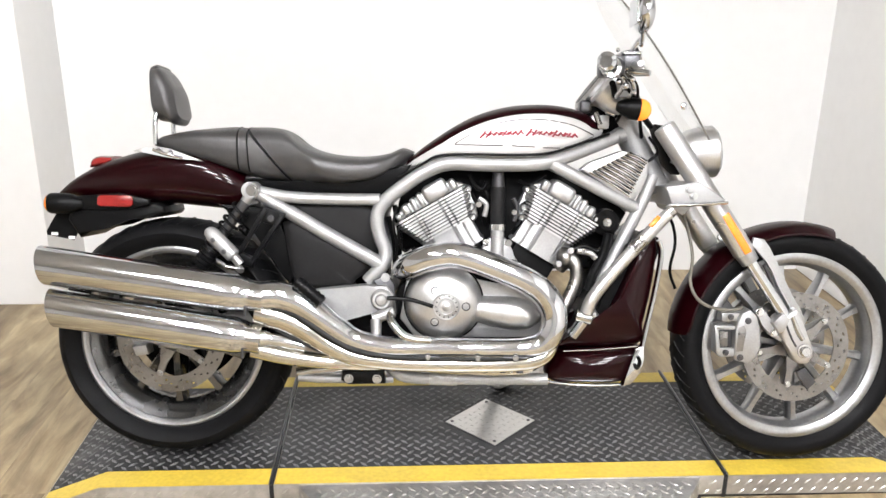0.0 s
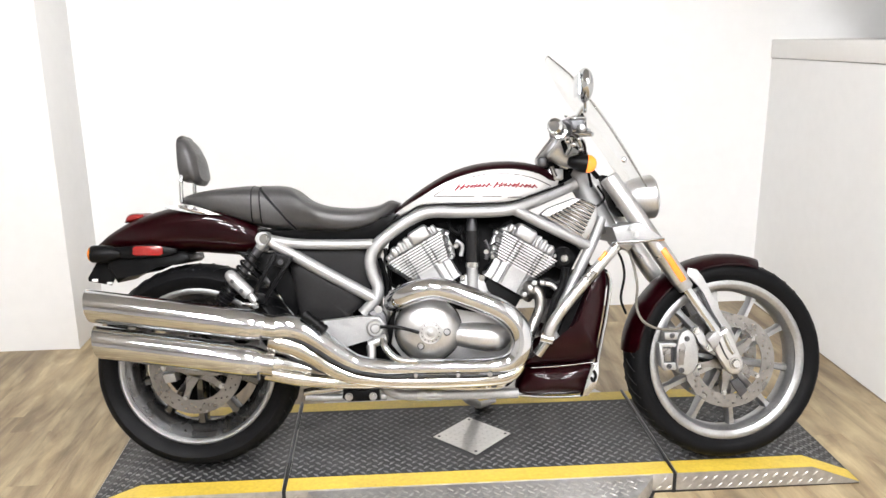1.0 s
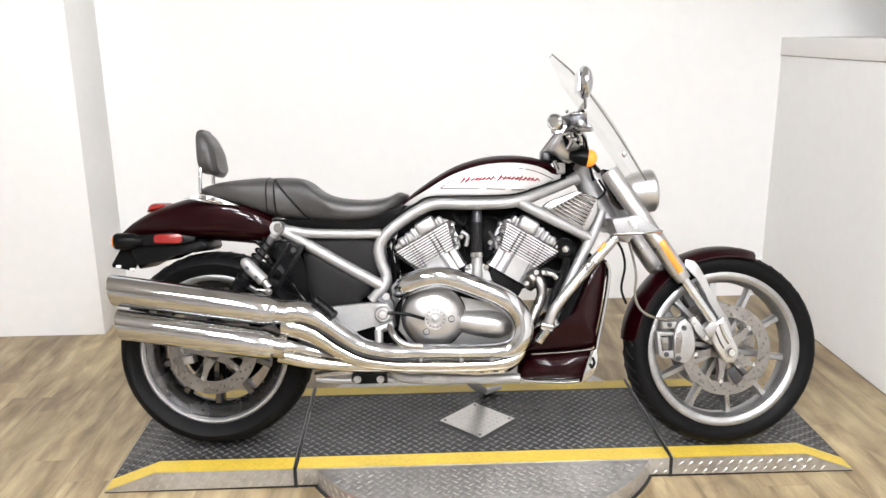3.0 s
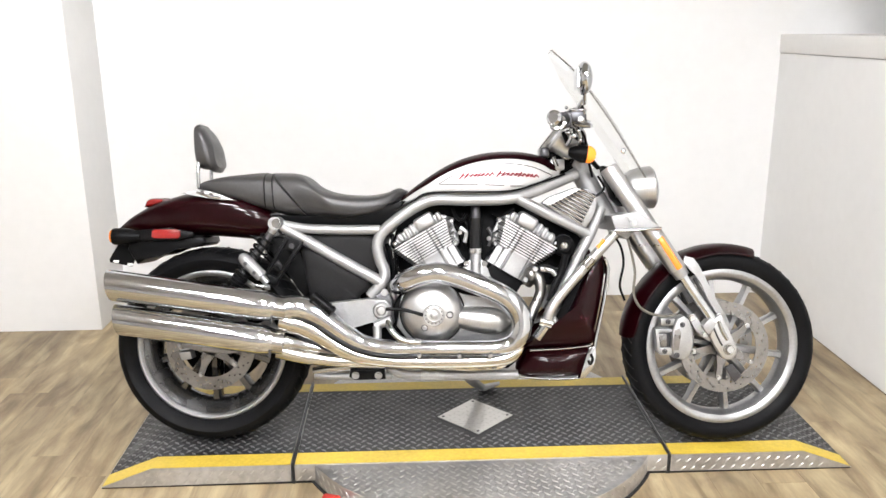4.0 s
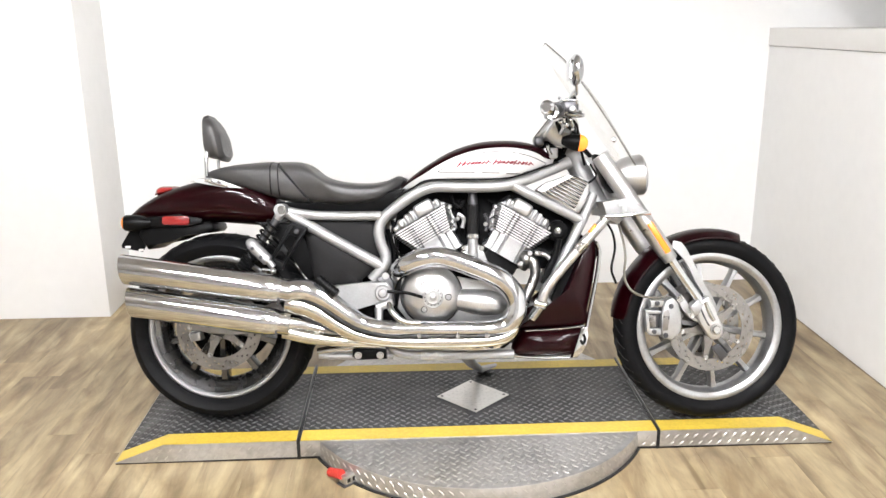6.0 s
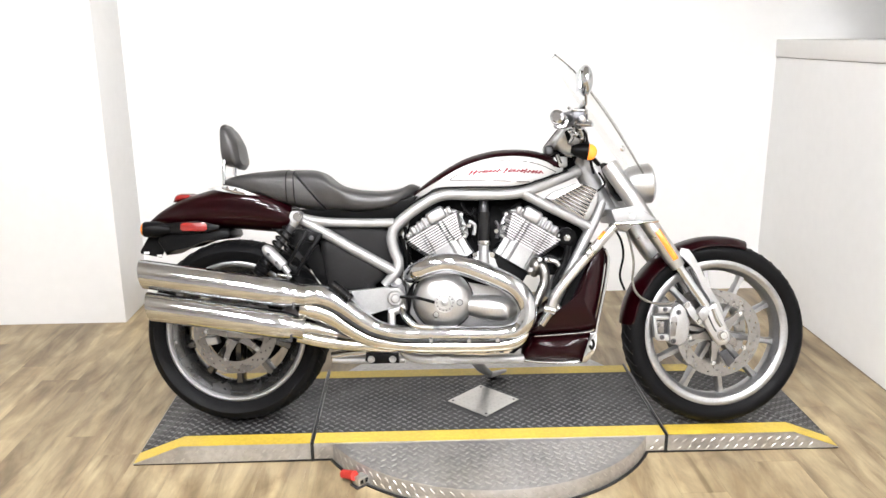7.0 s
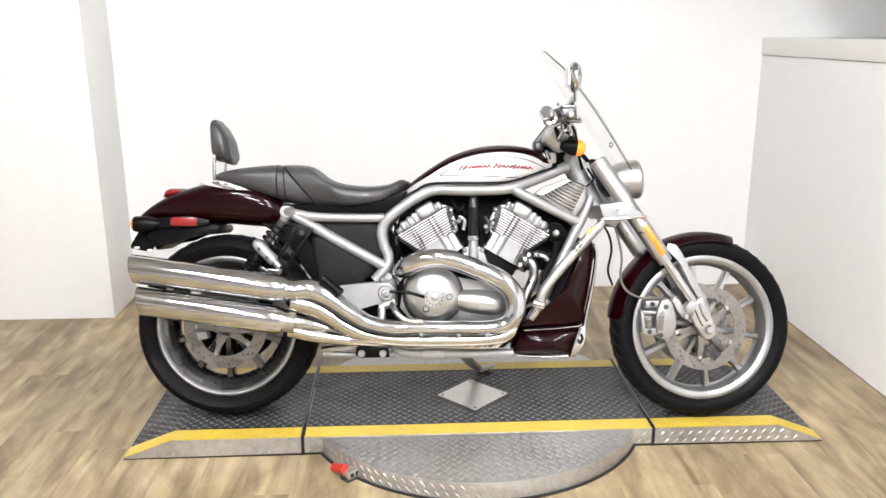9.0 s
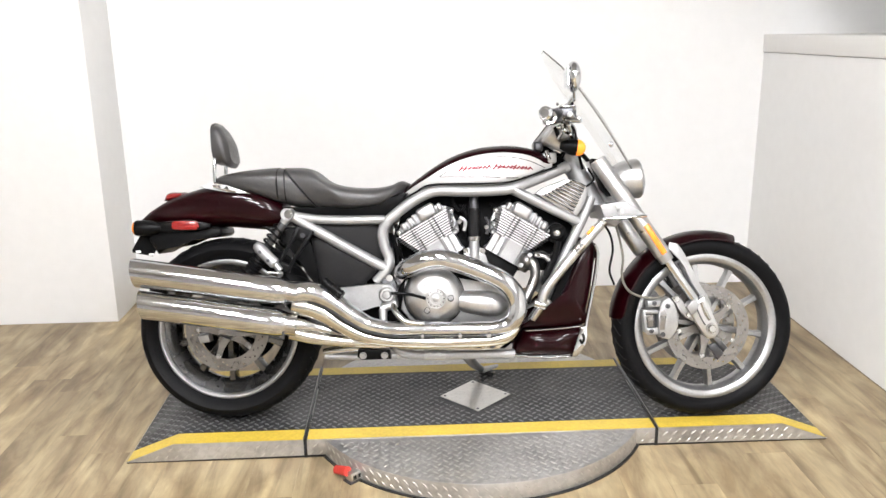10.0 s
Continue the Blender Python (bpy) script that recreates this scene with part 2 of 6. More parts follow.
def prism(pts, y0, y1, bevel=0.0, segs=2):
    """A closed outline in x, z pushed along y."""
    bm = bmesh.new()
    a = [bm.verts.new((x, y0, z)) for x, z in pts]
    b = [bm.verts.new((x, y1, z)) for x, z in pts]
    n = len(pts)
    caps = [bm.faces.new(a), bm.faces.new(b[::-1])]
    for i in range(n):
        bm.faces.new((a[i], b[i], b[(i + 1) % n], a[(i + 1) % n]))
    if bevel:
        es = list({e for fc in caps for e in fc.edges})
        bmesh.ops.bevel(bm, geom=es, offset=bevel, segments=segs, profile=0.5, affect="EDGES", clamp_overlap=True)
    return bm


def disc(z0, z1, r, cx, cy, segs=160, bevel=0.0):
    bm = bmesh.new()
    bmesh.ops.create_cone(bm, cap_ends=True, segments=segs, radius1=r, radius2=r, depth=z1 - z0,
                          matrix=Matrix.Translation((cx, cy, (z0 + z1) / 2)))
    if bevel:
        es = [e for e in bm.edges if abs(e.verts[0].co.z - z1) < 1e-5 and abs(e.verts[1].co.z - z1) < 1e-5]
        bmesh.ops.bevel(bm, geom=es, offset=bevel, segments=2, profile=0.5, affect="EDGES")
    return bm


def top_strip(xs, y0, y1, lift_by, thick=0.0012):
    """A thin sheet that follows the deck and the end ramps between the given x stations."""
    def zz(x):
        a = abs(x)
        return H if a <= RX0 else H + (0.008 - H) * (a - RX0) / (RX1 - RX0)
    pts = [(x, zz(x) + lift_by) for x in xs]
    return prism(pts + [(x, z - thick) for x, z in reversed(pts)], y0, y1)


part("centre_deck", box((-GX + 0.006, PY0, 0.010), (GX - 0.006, PY1, H - 0.001), 0.002), M_PLATE, lift, "bare tread plate centre section")
for s in (-1, 1):
    outline = [(s * (GX + 0.006), 0.010), (s * (GX + 0.006), H - 0.001), (s * RX0, H - 0.001), (s * RX1, 0.007), (s * RX1, 0.0055)]
    ramp = part("end_ramp", prism(outline, PY0, PY1), M_PLATE, lift, "tread plate end section sloping down to the floor")
    xs = [s * (GX + 0.007), s * RX0, s * (RX1 - 0.003)]
    part("black_deck", top_strip(xs, PY0 + 0.072, PY1 - 0.068, 0.0006), M_BLACKTREAD, ramp, "black coated tread")
    part("yellow_stripe", top_strip(xs, PY0 + 0.001, PY0 + 0.072, 0.0012), M_YELLOW, ramp, "worn yellow edge stripe")
    part("yellow_stripe", top_strip(xs, PY1 - 0.068, PY1 - 0.001, 0.0012), M_YELLOW, ramp, "worn yellow edge stripe")
xs = [-GX + 0.008, GX - 0.008]
centre = part("centre_top", top_strip(xs, PY0 + 0.072, PY1 - 0.068, 0.0006), M_BLACKTREAD, lift, "black coated tread")
part("yellow_stripe", top_strip(xs, PY0 + 0.001, PY0 + 0.072, 0.0012), M_YELLOW, lift, "worn yellow edge stripe")
part("yellow_stripe", top_strip(xs, PY1 - 0.068, PY1 - 0.001, 0.0012), M_YELLOW, lift, "worn yellow edge stripe")
bm = bmesh.new()
k = [bm.verts.new((x, y, H + z)) for z in (0.0004, 0.003) for x, y in ((-0.135, PC), (0, PC - 0.135), (0.135, PC), (0, PC + 0.135))]
bm.faces.new(k[:4]), bm.faces.new(k[4:])
for i in range(4):
    bm.faces.new((k[i], k[(i + 1) % 4], k[4 + (i + 1) % 4], k[4 + i]))
part("diamond_plate", bm, M_BRUSHED, lift, "bare metal diamond cover plate", smooth=0)
for px, py in ((-0.115, PC), (0.115, PC), (0, PC - 0.115), (0, PC + 0.115)):
    part("screw", disc(H + 0.003, H + 0.0045, 0.005, px, py, 12), M_DARKMETAL, lift)

turn = part("turntable_disc", disc(0.006, H - 0.0035, DR, 0, PC, 200, 0.003), M_PLATE, lift, "round tread plate turntable")
part("disc_base", disc(0.0, 0.0055, DR + 0.008, 0, PC), M_DARK, turn)
for s in (-1, 1):
    part("gap_seal", box((s * GX - 0.0055, PY0 + 0.002, 0), (s * GX + 0.0055, PY1 - 0.002, H - 0.004)), M_DARK, lift)
    # black strip that draws the shadow line under the end section
    part("shade_strip", box((min(s * GX, s * RX1), PY0 + 0.004, 0), (max(s * GX, s * RX1), PY1 - 0.004, 0.0054)), M_DARK, lift)
    part("hinge_rod", box((s * GX - 0.0035, PY0 + 0.01, H - 0.004), (s * GX + 0.0035, PY1 + 0.015, H + 0.003), 0.002), M_DARKMETAL, lift)
# black strip for the shadow line under the centre section
part("shade_strip", box((-GX, PY0 + 0.005, 0), (GX, PY1 - 0.005, 0.0098)), M_DARK, lift)


def lugs(name, spots, mat, parent, length=0.0152, width=0.0056, high=0.0024):
    """Raised lens-shaped studs: each spot is a centre, a direction along, a direction across and a normal."""
    vs, fs = [], []
    for c, a, b, n in spots:
        i = len(vs)
        vs += [c - a * length, c - b * width, c + a * length, c + b * width, c - a * length * 0.45 + n * high, c + a * length * 0.45 + n * high]
        fs += [(i, i + 1, i + 4), (i, i + 4, i + 3), (i + 2, i + 5, i + 1), (i + 2, i + 3, i + 5), (i + 1, i + 5, i + 4), (i + 3, i + 4, i + 5)]
    me = bpy.data.meshes.new(name)
    me.from_pydata(vs, [], fs)
    me.materials.append(mat)
    ob = new(name, me)
    ob.parent = parent
    return tagged(ob, "raised diamond tread studs", kind="stuff")


def tread(x0, x1, y0, y1, pitch, keep, zf):
    """Rows of studs, slanting one way and the other by turns, over a stretch of deck."""
    out = []
    nx, ny = int((x1 - x0) / pitch), int((y1 - y0) / pitch)
    for i in range(nx):
        for j in range(ny):
            x, y = x0 + (i + 0.5) * pitch, y0 + (j + 0.5) * pitch
            if (i + j) % 2 or not keep(x, y):
                continue
            d = 0.785 if j % 2 else 2.356
            z, nz = zf(x)
            a = Vector((math.cos(d), math.sin(d), -nz * math.cos(d)))
            out.append((Vector((x, y, z)), a, Vector((-math.sin(d), math.cos(d), nz * math.sin(d))), Vector((nz, 0, 1)).normalized()))
    return out


def deck_z(x):
    a = abs(x)
    if a <= RX0:
        return H + 0.0006, 0.0
    g = (H - 0.008) / (RX1 - RX0)
    return H + 0.0006 - g * (a - RX0), math.copysign(g, x)


def in_diamond(x, y):
    return abs(x) + abs(y - PC) < 0.15


lugs("tread_studs", tread(-GX + 0.01, GX - 0.01, PY0 + 0.076, PY1 - 0.07, 0.0185, lambda x, y: not in_diamond(x, y), deck_z), M_STUD, lift)
for x0, x1 in ((-1.215, -GX - 0.01), (GX + 0.01, 1.215)):
    lugs("tread_studs", tread(x0, x1, PY0 + 0.076, PY1 - 0.07, 0.0185, lambda x, y: True, deck_z), M_STUD, lift)
lugs("plate_studs", tread(-0.13, 0.13, PC - 0.13, PC + 0.13, 0.016, lambda x, y: abs(x) + abs(y - PC) < 0.118 and min(abs(x), abs(y - PC)) + abs(max(abs(x), abs(y - PC)) - 0.115) > 0.014, lambda x: (H + 0.0029, 0)), M_BRIGHTSTUD, lift, 0.008, 0.003, 0.0012)
lugs("disc_studs", tread(-0.6, 0.6, PC - DR, PY0 - 0.004, 0.0175, lambda x, y: math.hypot(x, y - PC) < DR - 0.012, lambda x: (H - 0.0035, 0)), M_BRIGHTSTUD, turn)
lugs("disc_studs", tread(-0.6, 0.6, PY1 + 0.004, PC + DR, 0.0175, lambda x, y: math.hypot(x, y - PC) < DR - 0.012, lambda x: (H - 0.0035, 0)), M_BRIGHTSTUD, turn)
side = []
for i in range(-38, 39):
    for j, z in enumerate((0.019, 0.047)):
        x = (i + 0.5 * j) * 0.033
        if 0.545 < abs(x) < 1.16 - (z - 0.01) * 2.2 and abs(abs(x) - GX) > 0.018:
            d = 0.75
            side.append((Vector((x, PY0 - 0.0001, z)), Vector((math.cos(d), 0, math.sin(d))), Vector((-math.sin(d), 0, math.cos(d))), Vector((0, -1, 0))))
lugs("side_studs", side, M_BRIGHTSTUD, lift, 0.0125, 0.0034, 0.002)
side = []
for i in range(120):
    for j, z in enumerate((0.019, 0.047)):
        a = 2 * math.pi * (i + 0.5 * j) / 120
        c = Vector((math.cos(a), math.sin(a), 0))
        if c.y * DR + PC > PY0 - 0.01:
            continue
        tan, up = Vector((-c.y, c.x, 0)), Vector((0, 0, 1))
        d = -0.75
        side.append((Vector((c.x * DR * 1.0001, c.y * DR * 1.0001 + PC, z)), tan * math.cos(d) + up * math.sin(d), up * math.cos(d) - tan * math.sin(d), c))
lugs("rim_studs", side, M_BRIGHTSTUD, turn, 0.0125, 0.0034, 0.002)

# turntable lock lever on the floor by the disc
lever = tagged(new("lock_lever"), "floor lock lever with red grip beside the turntable disc", "lever")
lever.matrix_world = pose(-0.462, -0.338, 0.0, 0, 0, 18)
bm = bmesh.new()
bmesh.ops.create_cone(bm, cap_ends=True, segments=20, radius1=0.0145, radius2=0.0165, depth=0.056, matrix=pose(-0.006, 0.03, 0.032, 0, 76, -62))
part("grip", bm, M_RED, lever, "red rubber grip")
part("bracket", box((0.006, -0.02, 0.006), (0.06, 0.014, 0.036), 0.005, 2, pose(0, 0, 0, 0, 0, 24)), M_BRUSHED, lever, "slotted steel bracket")
for i in range(2):
    part("slot", box((0.014 + i * 0.021, -0.0213, 0.014), (0.026 + i * 0.021, -0.0202, 0.028), 0, 1, pose(0, 0, 0, 0, 0, 24)), M_DARK, lever)
part("foot", box((0.0, -0.022, 0.0), (0.066, 0.018, 0.0065), 0.002, 2, pose(0, 0, 0, 0, 0, 24)), M_DARKMETAL, lever)

# ---- mesh makers for the motorcycle ----
def smooth_path(pts, n=6):
    """Points along a rounded line through the given points."""
    p = [Vector(q) for q in pts]
    if len(p) < 3 or n < 2:
        return p
    p = [p[0] * 2 - p[1]] + p + [p[-1] * 2 - p[-2]]
    out = []
    for i in range(1, len(p) - 2):
        for k in range(n):
            t = k / n
            a, b, c, d = p[i - 1], p[i], p[i + 1], p[i + 2]
            out.append(0.5 * ((2 * b) + (c - a) * t + (2 * a - 5 * b + 4 * c - d) * t * t + (3 * b - a - 3 * c + d) * t ** 3))
    out.append(p[-2])
    return out


def add_tube(bm, pts, r, segs=14, n=6, flat=1.0):
    """A tube through the points; r is one radius or one for each point. flat: its height over its width."""
    path = smooth_path(pts, n)
    rs = r if isinstance(r, (list, tuple)) else [r] * len(pts)
    rings, ref = [], None
    for i, q in enumerate(path):
        tan = (path[min(i + 1, len(path) - 1)] - path[max(i - 1, 0)]).normalized()
        if ref is None:
            ref = Vector((0, 1, 0)) if abs(tan.y) < 0.9 else Vector((0, 0, 1))
        ref = (ref - tan * ref.dot(tan)).normalized()
        side = tan.cross(ref)
        f = i / (len(path) - 1) * (len(rs) - 1)
        k = min(int(f), len(rs) - 2) if len(rs) > 1 else 0
        rad = rs[k] + (rs[min(k + 1, len(rs) - 1)] - rs[k]) * (f - k)
        rings.append([bm.verts.new(q + ref * (math.cos(a) * rad * flat) + side * (math.sin(a) * rad)) for a in (2 * math.pi * j / segs for j in range(segs))])
    for a, b in zip(rings, rings[1:]):
        for j in range(segs):
            bm.faces.new((a[j], a[(j + 1) % segs], b[(j + 1) % segs], b[j]))
    bm.faces.new(rings[0][::-1]), bm.faces.new(rings[-1])
    return rings


def tube(pts, r, segs=14, n=6, flat=1.0):
    bm = bmesh.new()
    add_tube(bm, pts, r, segs, n, flat)
    return bm


def lathe(prof, centre, segs=64, closed=True, axis="y"):
    """A ring or a solid turned round the y axis: prof is a row of (radius, y)."""
    bm = bmesh.new()
    c = Vector(centre)
    rings = []
    for j in range(segs):
        a = 2 * math.pi * j / segs
        rings.append([bm.verts.new(c + Vector((math.cos(a) * r, y, math.sin(a) * r))) for r, y in prof])
    n = len(prof)
    for j in range(segs):
        a, b = rings[j], rings[(j + 1) % segs]
        for i in range(n if closed else n - 1):
            bm.faces.new((a[i], a[(i + 1) % n], b[(i + 1) % n], b[i]))
    if not closed:
        for i in (0, n - 1):
            bm.faces.new([r[i] for r in rings])
    return bm


def loft(rings):
    bm = bmesh.new()
    vs = [[bm.verts.new(p) for p in r] for r in rings]
    n = len(vs[0])
    for a, b in zip(vs, vs[1:]):
        for j in range(n):
            bm.faces.new((a[j], a[(j + 1) % n], b[(j + 1) % n], b[j]))
    bm.faces.new(vs[0][::-1]), bm.faces.new(vs[-1])
    return bm


def body(stations, power=0.6, segs=28, n=5, y0=0.0, low=None):
    """A closed body over stations of (top x, top z, foot x, foot z, half width), rounded between them."""
    st = smooth_path([Vector(s[:3]) for s in stations], n), smooth_path([Vector((s[3], s[4], 0)) for s in stations], n)
    rings = []
    for a, b in zip(*st):
        ring = []
        for j in range(segs):
            t = 2 * math.pi * j / segs
            cs, sn = math.cos(t), math.sin(t)
            pw = power if low is None or sn > 0 else low
            y = math.copysign(abs(cs) ** pw, cs) * b.y
            h = (math.copysign(abs(sn) ** pw, sn) + 1) / 2
            ring.append(Vector((a.z + (a.x - a.z) * h, y0 + y, b.x + (a.y - b.x) * h)))
        rings.append(ring)
    return loft(rings)


def pillow(outline, y_back, y_edge, dome, rings=12, low=0.1, flat=4):
    """A shell with the given x, z outline that swells outward on both sides, from its edge at y_edge to a dome."""
    n = len(outline)
    loop = smooth_path([(x, 0, z) for x, z in list(outline) + [outline[0]]], 4)[:-1]
    cx, cz = sum(p.x for p in loop) / len(loop), sum(p.z for p in loop) / len(loop)
    rows = []
    for k in range(rings + 1):
        s = 1 - (1 - low) * k / rings
        out = math.copysign(dome, y_edge) * math.sqrt(max(0.0, 1 - s ** flat))
        rows.append([Vector((cx + (p.x - cx) * s, y_edge + out, cz + (p.z - cz) * s)) for p in loop])
    back = [Vector((p.x, y_back, p.z)) for p in loop]
    return loft([back] + rows)


def ball(c, rx, ry, rz, segs=20, m=None):
    bm = bmesh.new()
    bmesh.ops.create_uvsphere(bm, u_segments=segs, v_segments=segs // 2, radius=1.0)
    bmesh.ops.transform(bm, matrix=Matrix.Translation(c) @ (m or Matrix()) @ Matrix.Diagonal((rx, ry, rz, 1)), verts=bm.verts)
    return bm


def bolt(p, r, high, parent, mat, side=-1):
    """A hexagon bolt head with a washer that faces sideways."""
    bm = lathe([(0.0005, 0), (r * 1.35, 0), (r * 1.35, side * high * 0.3), (0.0005, side * high * 0.3)], p, 20)
    q = Vector(p) + Vector((0, side * high * 0.3, 0))
    top = [bm.verts.new(q + Vector((math.cos(i * math.pi / 3) * r, side * high * 0.7, math.sin(i * math.pi / 3) * r))) for i in range(6)]
    low = [bm.verts.new(q + Vector((math.cos(i * math.pi / 3) * r, 0, math.sin(i * math.pi / 3) * r))) for i in range(6)]
    bm.faces.new(top)
    for i in range(6):
        bm.faces.new((low[i], low[(i + 1) % 6], top[(i + 1) % 6], top[i]))
    return part("bolt", bm, mat, parent)


def brake_ring(c, r0, r1, thick, nr=9, ns=108):
    """A drilled brake disc: an annulus with real holes."""
    bm = bmesh.new()
    c = Vector(c)
    grid = []
    for s in (-0.5, 0.5):
        grid.append([[bm.verts.new(c + Vector((math.cos(2 * math.pi * j / ns) * (r0 + (r1 - r0) * i / nr), s * thick,
                                               math.sin(2 * math.pi * j / ns) * (r0 + (r1 - r0) * i / nr)))) for i in range(nr + 1)] for j in range(ns)])

    def hole(i, j):
        return (j % 6 == 0 and i == 2) or (j % 6 == 2 and i == 4) or (j % 6 == 4 and i == 6)
    for j in range(ns):
        k = (j + 1) % ns
        for i in range(nr):
            if hole(i, j):
                for (j0, i0), (j1, i1) in (((j, i), (k, i)), ((k, i), (k, i + 1)), ((k, i + 1), (j, i + 1)), ((j, i + 1), (j, i))):
                    bm.faces.new((grid[0][j0][i0], grid[0][j1][i1], grid[1][j1][i1], grid[1][j0][i0]))
                continue
            bm.faces.new((grid[0][j][i], grid[0][k][i], grid[0][k][i + 1], grid[0][j][i + 1]))
            bm.faces.new((grid[1][j][i], grid[1][j][i + 1], grid[1][k][i + 1], grid[1][k][i]))
        for i in (0, nr):
            bm.faces.new((grid[0][j][i], grid[0][k][i], grid[1][k][i], grid[1][j][i]))
    return bm


# ---- the motorcycle: x forward, y to its left, z up from the ground under it ----
bike = tagged(new("motorcycle"), "dark cherry and silver cruiser motorcycle leaning on its side stand", "motorcycle")
bike.matrix_world = pose(-0.047, -0.02, 0.074, -13, 0, -3)


def wheel(name, cx, tyre_r, rim_r, tw, rw, rotor_r, rotor_ys, spokes, phase, lip, hub_w, steer=0, dish=0.014, rim_mat=M_RIM, spoke_w=0.0125, cz=0.32):
    c = (0, 0, 0)
    # rim barrel with a rolled lip on both sides
    prof = [(rim_r, -rw), (rim_r - lip * 0.15, -rw - 0.004), (rim_r - lip * 0.5, -rw - 0.003), (rim_r - lip, -rw + 0.004), (rim_r - lip - dish * 0.3, -rw + 0.014),
            (rim_r - lip - dish * 0.8, -rw * 0.5), (rim_r - lip - dish, -rw * 0.28), (rim_r - lip - dish, rw * 0.28), (rim_r - lip - dish * 0.8, rw * 0.5), (rim_r - lip, rw - 0.004), (rim_r - lip * 0.5, rw + 0.003), (rim_r, rw)]
    rim = part(name, lathe(prof, c, 96), rim_mat, bike, "cast ten-spoke wheel with a polished rim")
    rim.matrix_local = pose(cx, 0, cz, 0, 0, steer)
    lip_prof = [(rim_r + 0.002, -rw + 0.004), (rim_r + 0.002, -rw - 0.006), (rim_r - lip * 0.25, -rw - 0.009), (rim_r - lip * 0.65, -rw - 0.008), (rim_r - lip * 1.1, -rw - 0.001), (rim_r - lip * 1.1, -rw + 0.008), (rim_r - lip * 0.5, -rw + 0.008)]
    part("rim_lip", lathe(lip_prof, c, 96), M_RIM, rim, "polished rim lip")
    # tyre: sidewall bulge and rounded crown
    t = tyre_r - rim_r
    half = [(rim_r - 0.006, rw - 0.006), (rim_r + 0.004, rw + 0.003), (rim_r + t * 0.25, tw * 0.93), (rim_r + t * 0.5, tw), (rim_r + t * 0.7, tw * 0.93),
            (rim_r + t * 0.86, tw * 0.72), (rim_r + t * 0.96, tw * 0.38), (tyre_r, 0)]
    tyre_prof = [(r, -y) for r, y in half] + [(r, y) for r, y in half[-2::-1]]
    part("tyre", lathe(tyre_prof, c, 128), M_TYRE, rim, "black road tyre with slanting tread grooves")
    bm = bmesh.new()
    for i in range(44):
        a = 2 * math.pi * i / 44
        for s in (-1, 1):
            pts = []
            for k in range(4):
                f = k / 3
                r = rim_r + t * (0.985 - 0.2 * f ** 1.6) + 0.0006
                ang = a + s * 0.02 + 0.11 * f
                pts.append((math.cos(ang) * r, s * tw * (0.18 + 0.62 * f), math.sin(ang) * r))
            add_tube(bm, pts, 0.0022, 5, 2)
    part("tread_groove", bm, M_DARK, rim)
    for i in range(spokes):
        a = phase + 2 * math.pi * i / spokes
        rad, tan = Vector((math.cos(a), 0, math.sin(a))), Vector((-math.sin(a), 0, math.cos(a)))
        r0, r1 = 0.036, rim_r - lip - dish + 0.009
        rings = []
        for f in (0, 0.12, 0.5, 0.85, 1):
            r = r0 + (r1 - r0) * f
            w = spoke_w - 0.0025 * f + (0.005 if f > 0.95 else 0)
            d = hub_w * 0.75 + (rw * 0.35 - hub_w * 0.75) * f
            o = Vector(c) + rad * r
            rings.append([o + tan * x + Vector((0, y, 0)) for x, y in ((-w, -d * 0.55), (-w * 0.6, -d), (w * 0.6, -d), (w, -d * 0.55), (w, d * 0.55), (w * 0.6, d), (-w * 0.6, d), (-w, d * 0.55))])
        part("spoke", loft(rings), rim_mat, rim)
    # dark steel here puts the shadow round the hub into its colour
    part("hub", lathe([(0.0005, -hub_w), (0.03, -hub_w), (0.042, -hub_w * 0.8), (0.042, hub_w * 0.8), (0.03, hub_w), (0.0005, hub_w)], c, 40), M_DARKMETAL, rim)
    for y in rotor_ys:
        ring = part("brake_disc", brake_ring((0, y, 0), rotor_r - 0.042, rotor_r, 0.005), M_STEEL, rim, "drilled steel brake disc")
        for i in range(5):
            a = phase + 0.3 + 2 * math.pi * i / 5
            o = Vector((0, y, 0))
            rad, tan = Vector((math.cos(a), 0, math.sin(a))), Vector((-math.sin(a), 0, math.cos(a)))
            rings = [[o + rad * r + tan * (w * x) + Vector((0, yy, 0)) for x, yy in ((-1, -0.004), (1, -0.004), (1, 0.004), (-1, 0.004))] for r, w in ((0.03, 0.02), (0.07, 0.0095), (rotor_r - 0.036, 0.0085))]
            part("disc_carrier_arm", loft(rings), M_STEEL, rim)
            bolt(o + rad * (rotor_r - 0.046) + Vector((0, math.copysign(0.004, y), 0)), 0.006, 0.007, rim, M_POLISH, int(math.copysign(1, y)))
    return rim


STEER = 4.5    # the front end is turned a little to the left
wheel("front_wheel", 0.849, 0.322, 0.2545, 0.064, 0.045, 0.150, (-0.062, 0.062), 10, 0.45, 0.022, 0.05, STEER, cz=0.318)
# rear barrel and spokes take the copy with shade in its colour
rear = wheel("rear_wheel", -0.839, 0.323, 0.2465, 0.095, 0.066, 0.146, (-0.085,), 10, 0.31, 0.015, 0.07, 0, 0.044, M_SHADERIM, 0.0155, cz=0.328)

part("rear_caliper", prism([(-0.939, 0.309), (-0.901, 0.315), (-0.894, 0.289), (-0.929, 0.283)], -0.108, -0.06, 0.004), M_ALU, bike, "rear brake caliper")
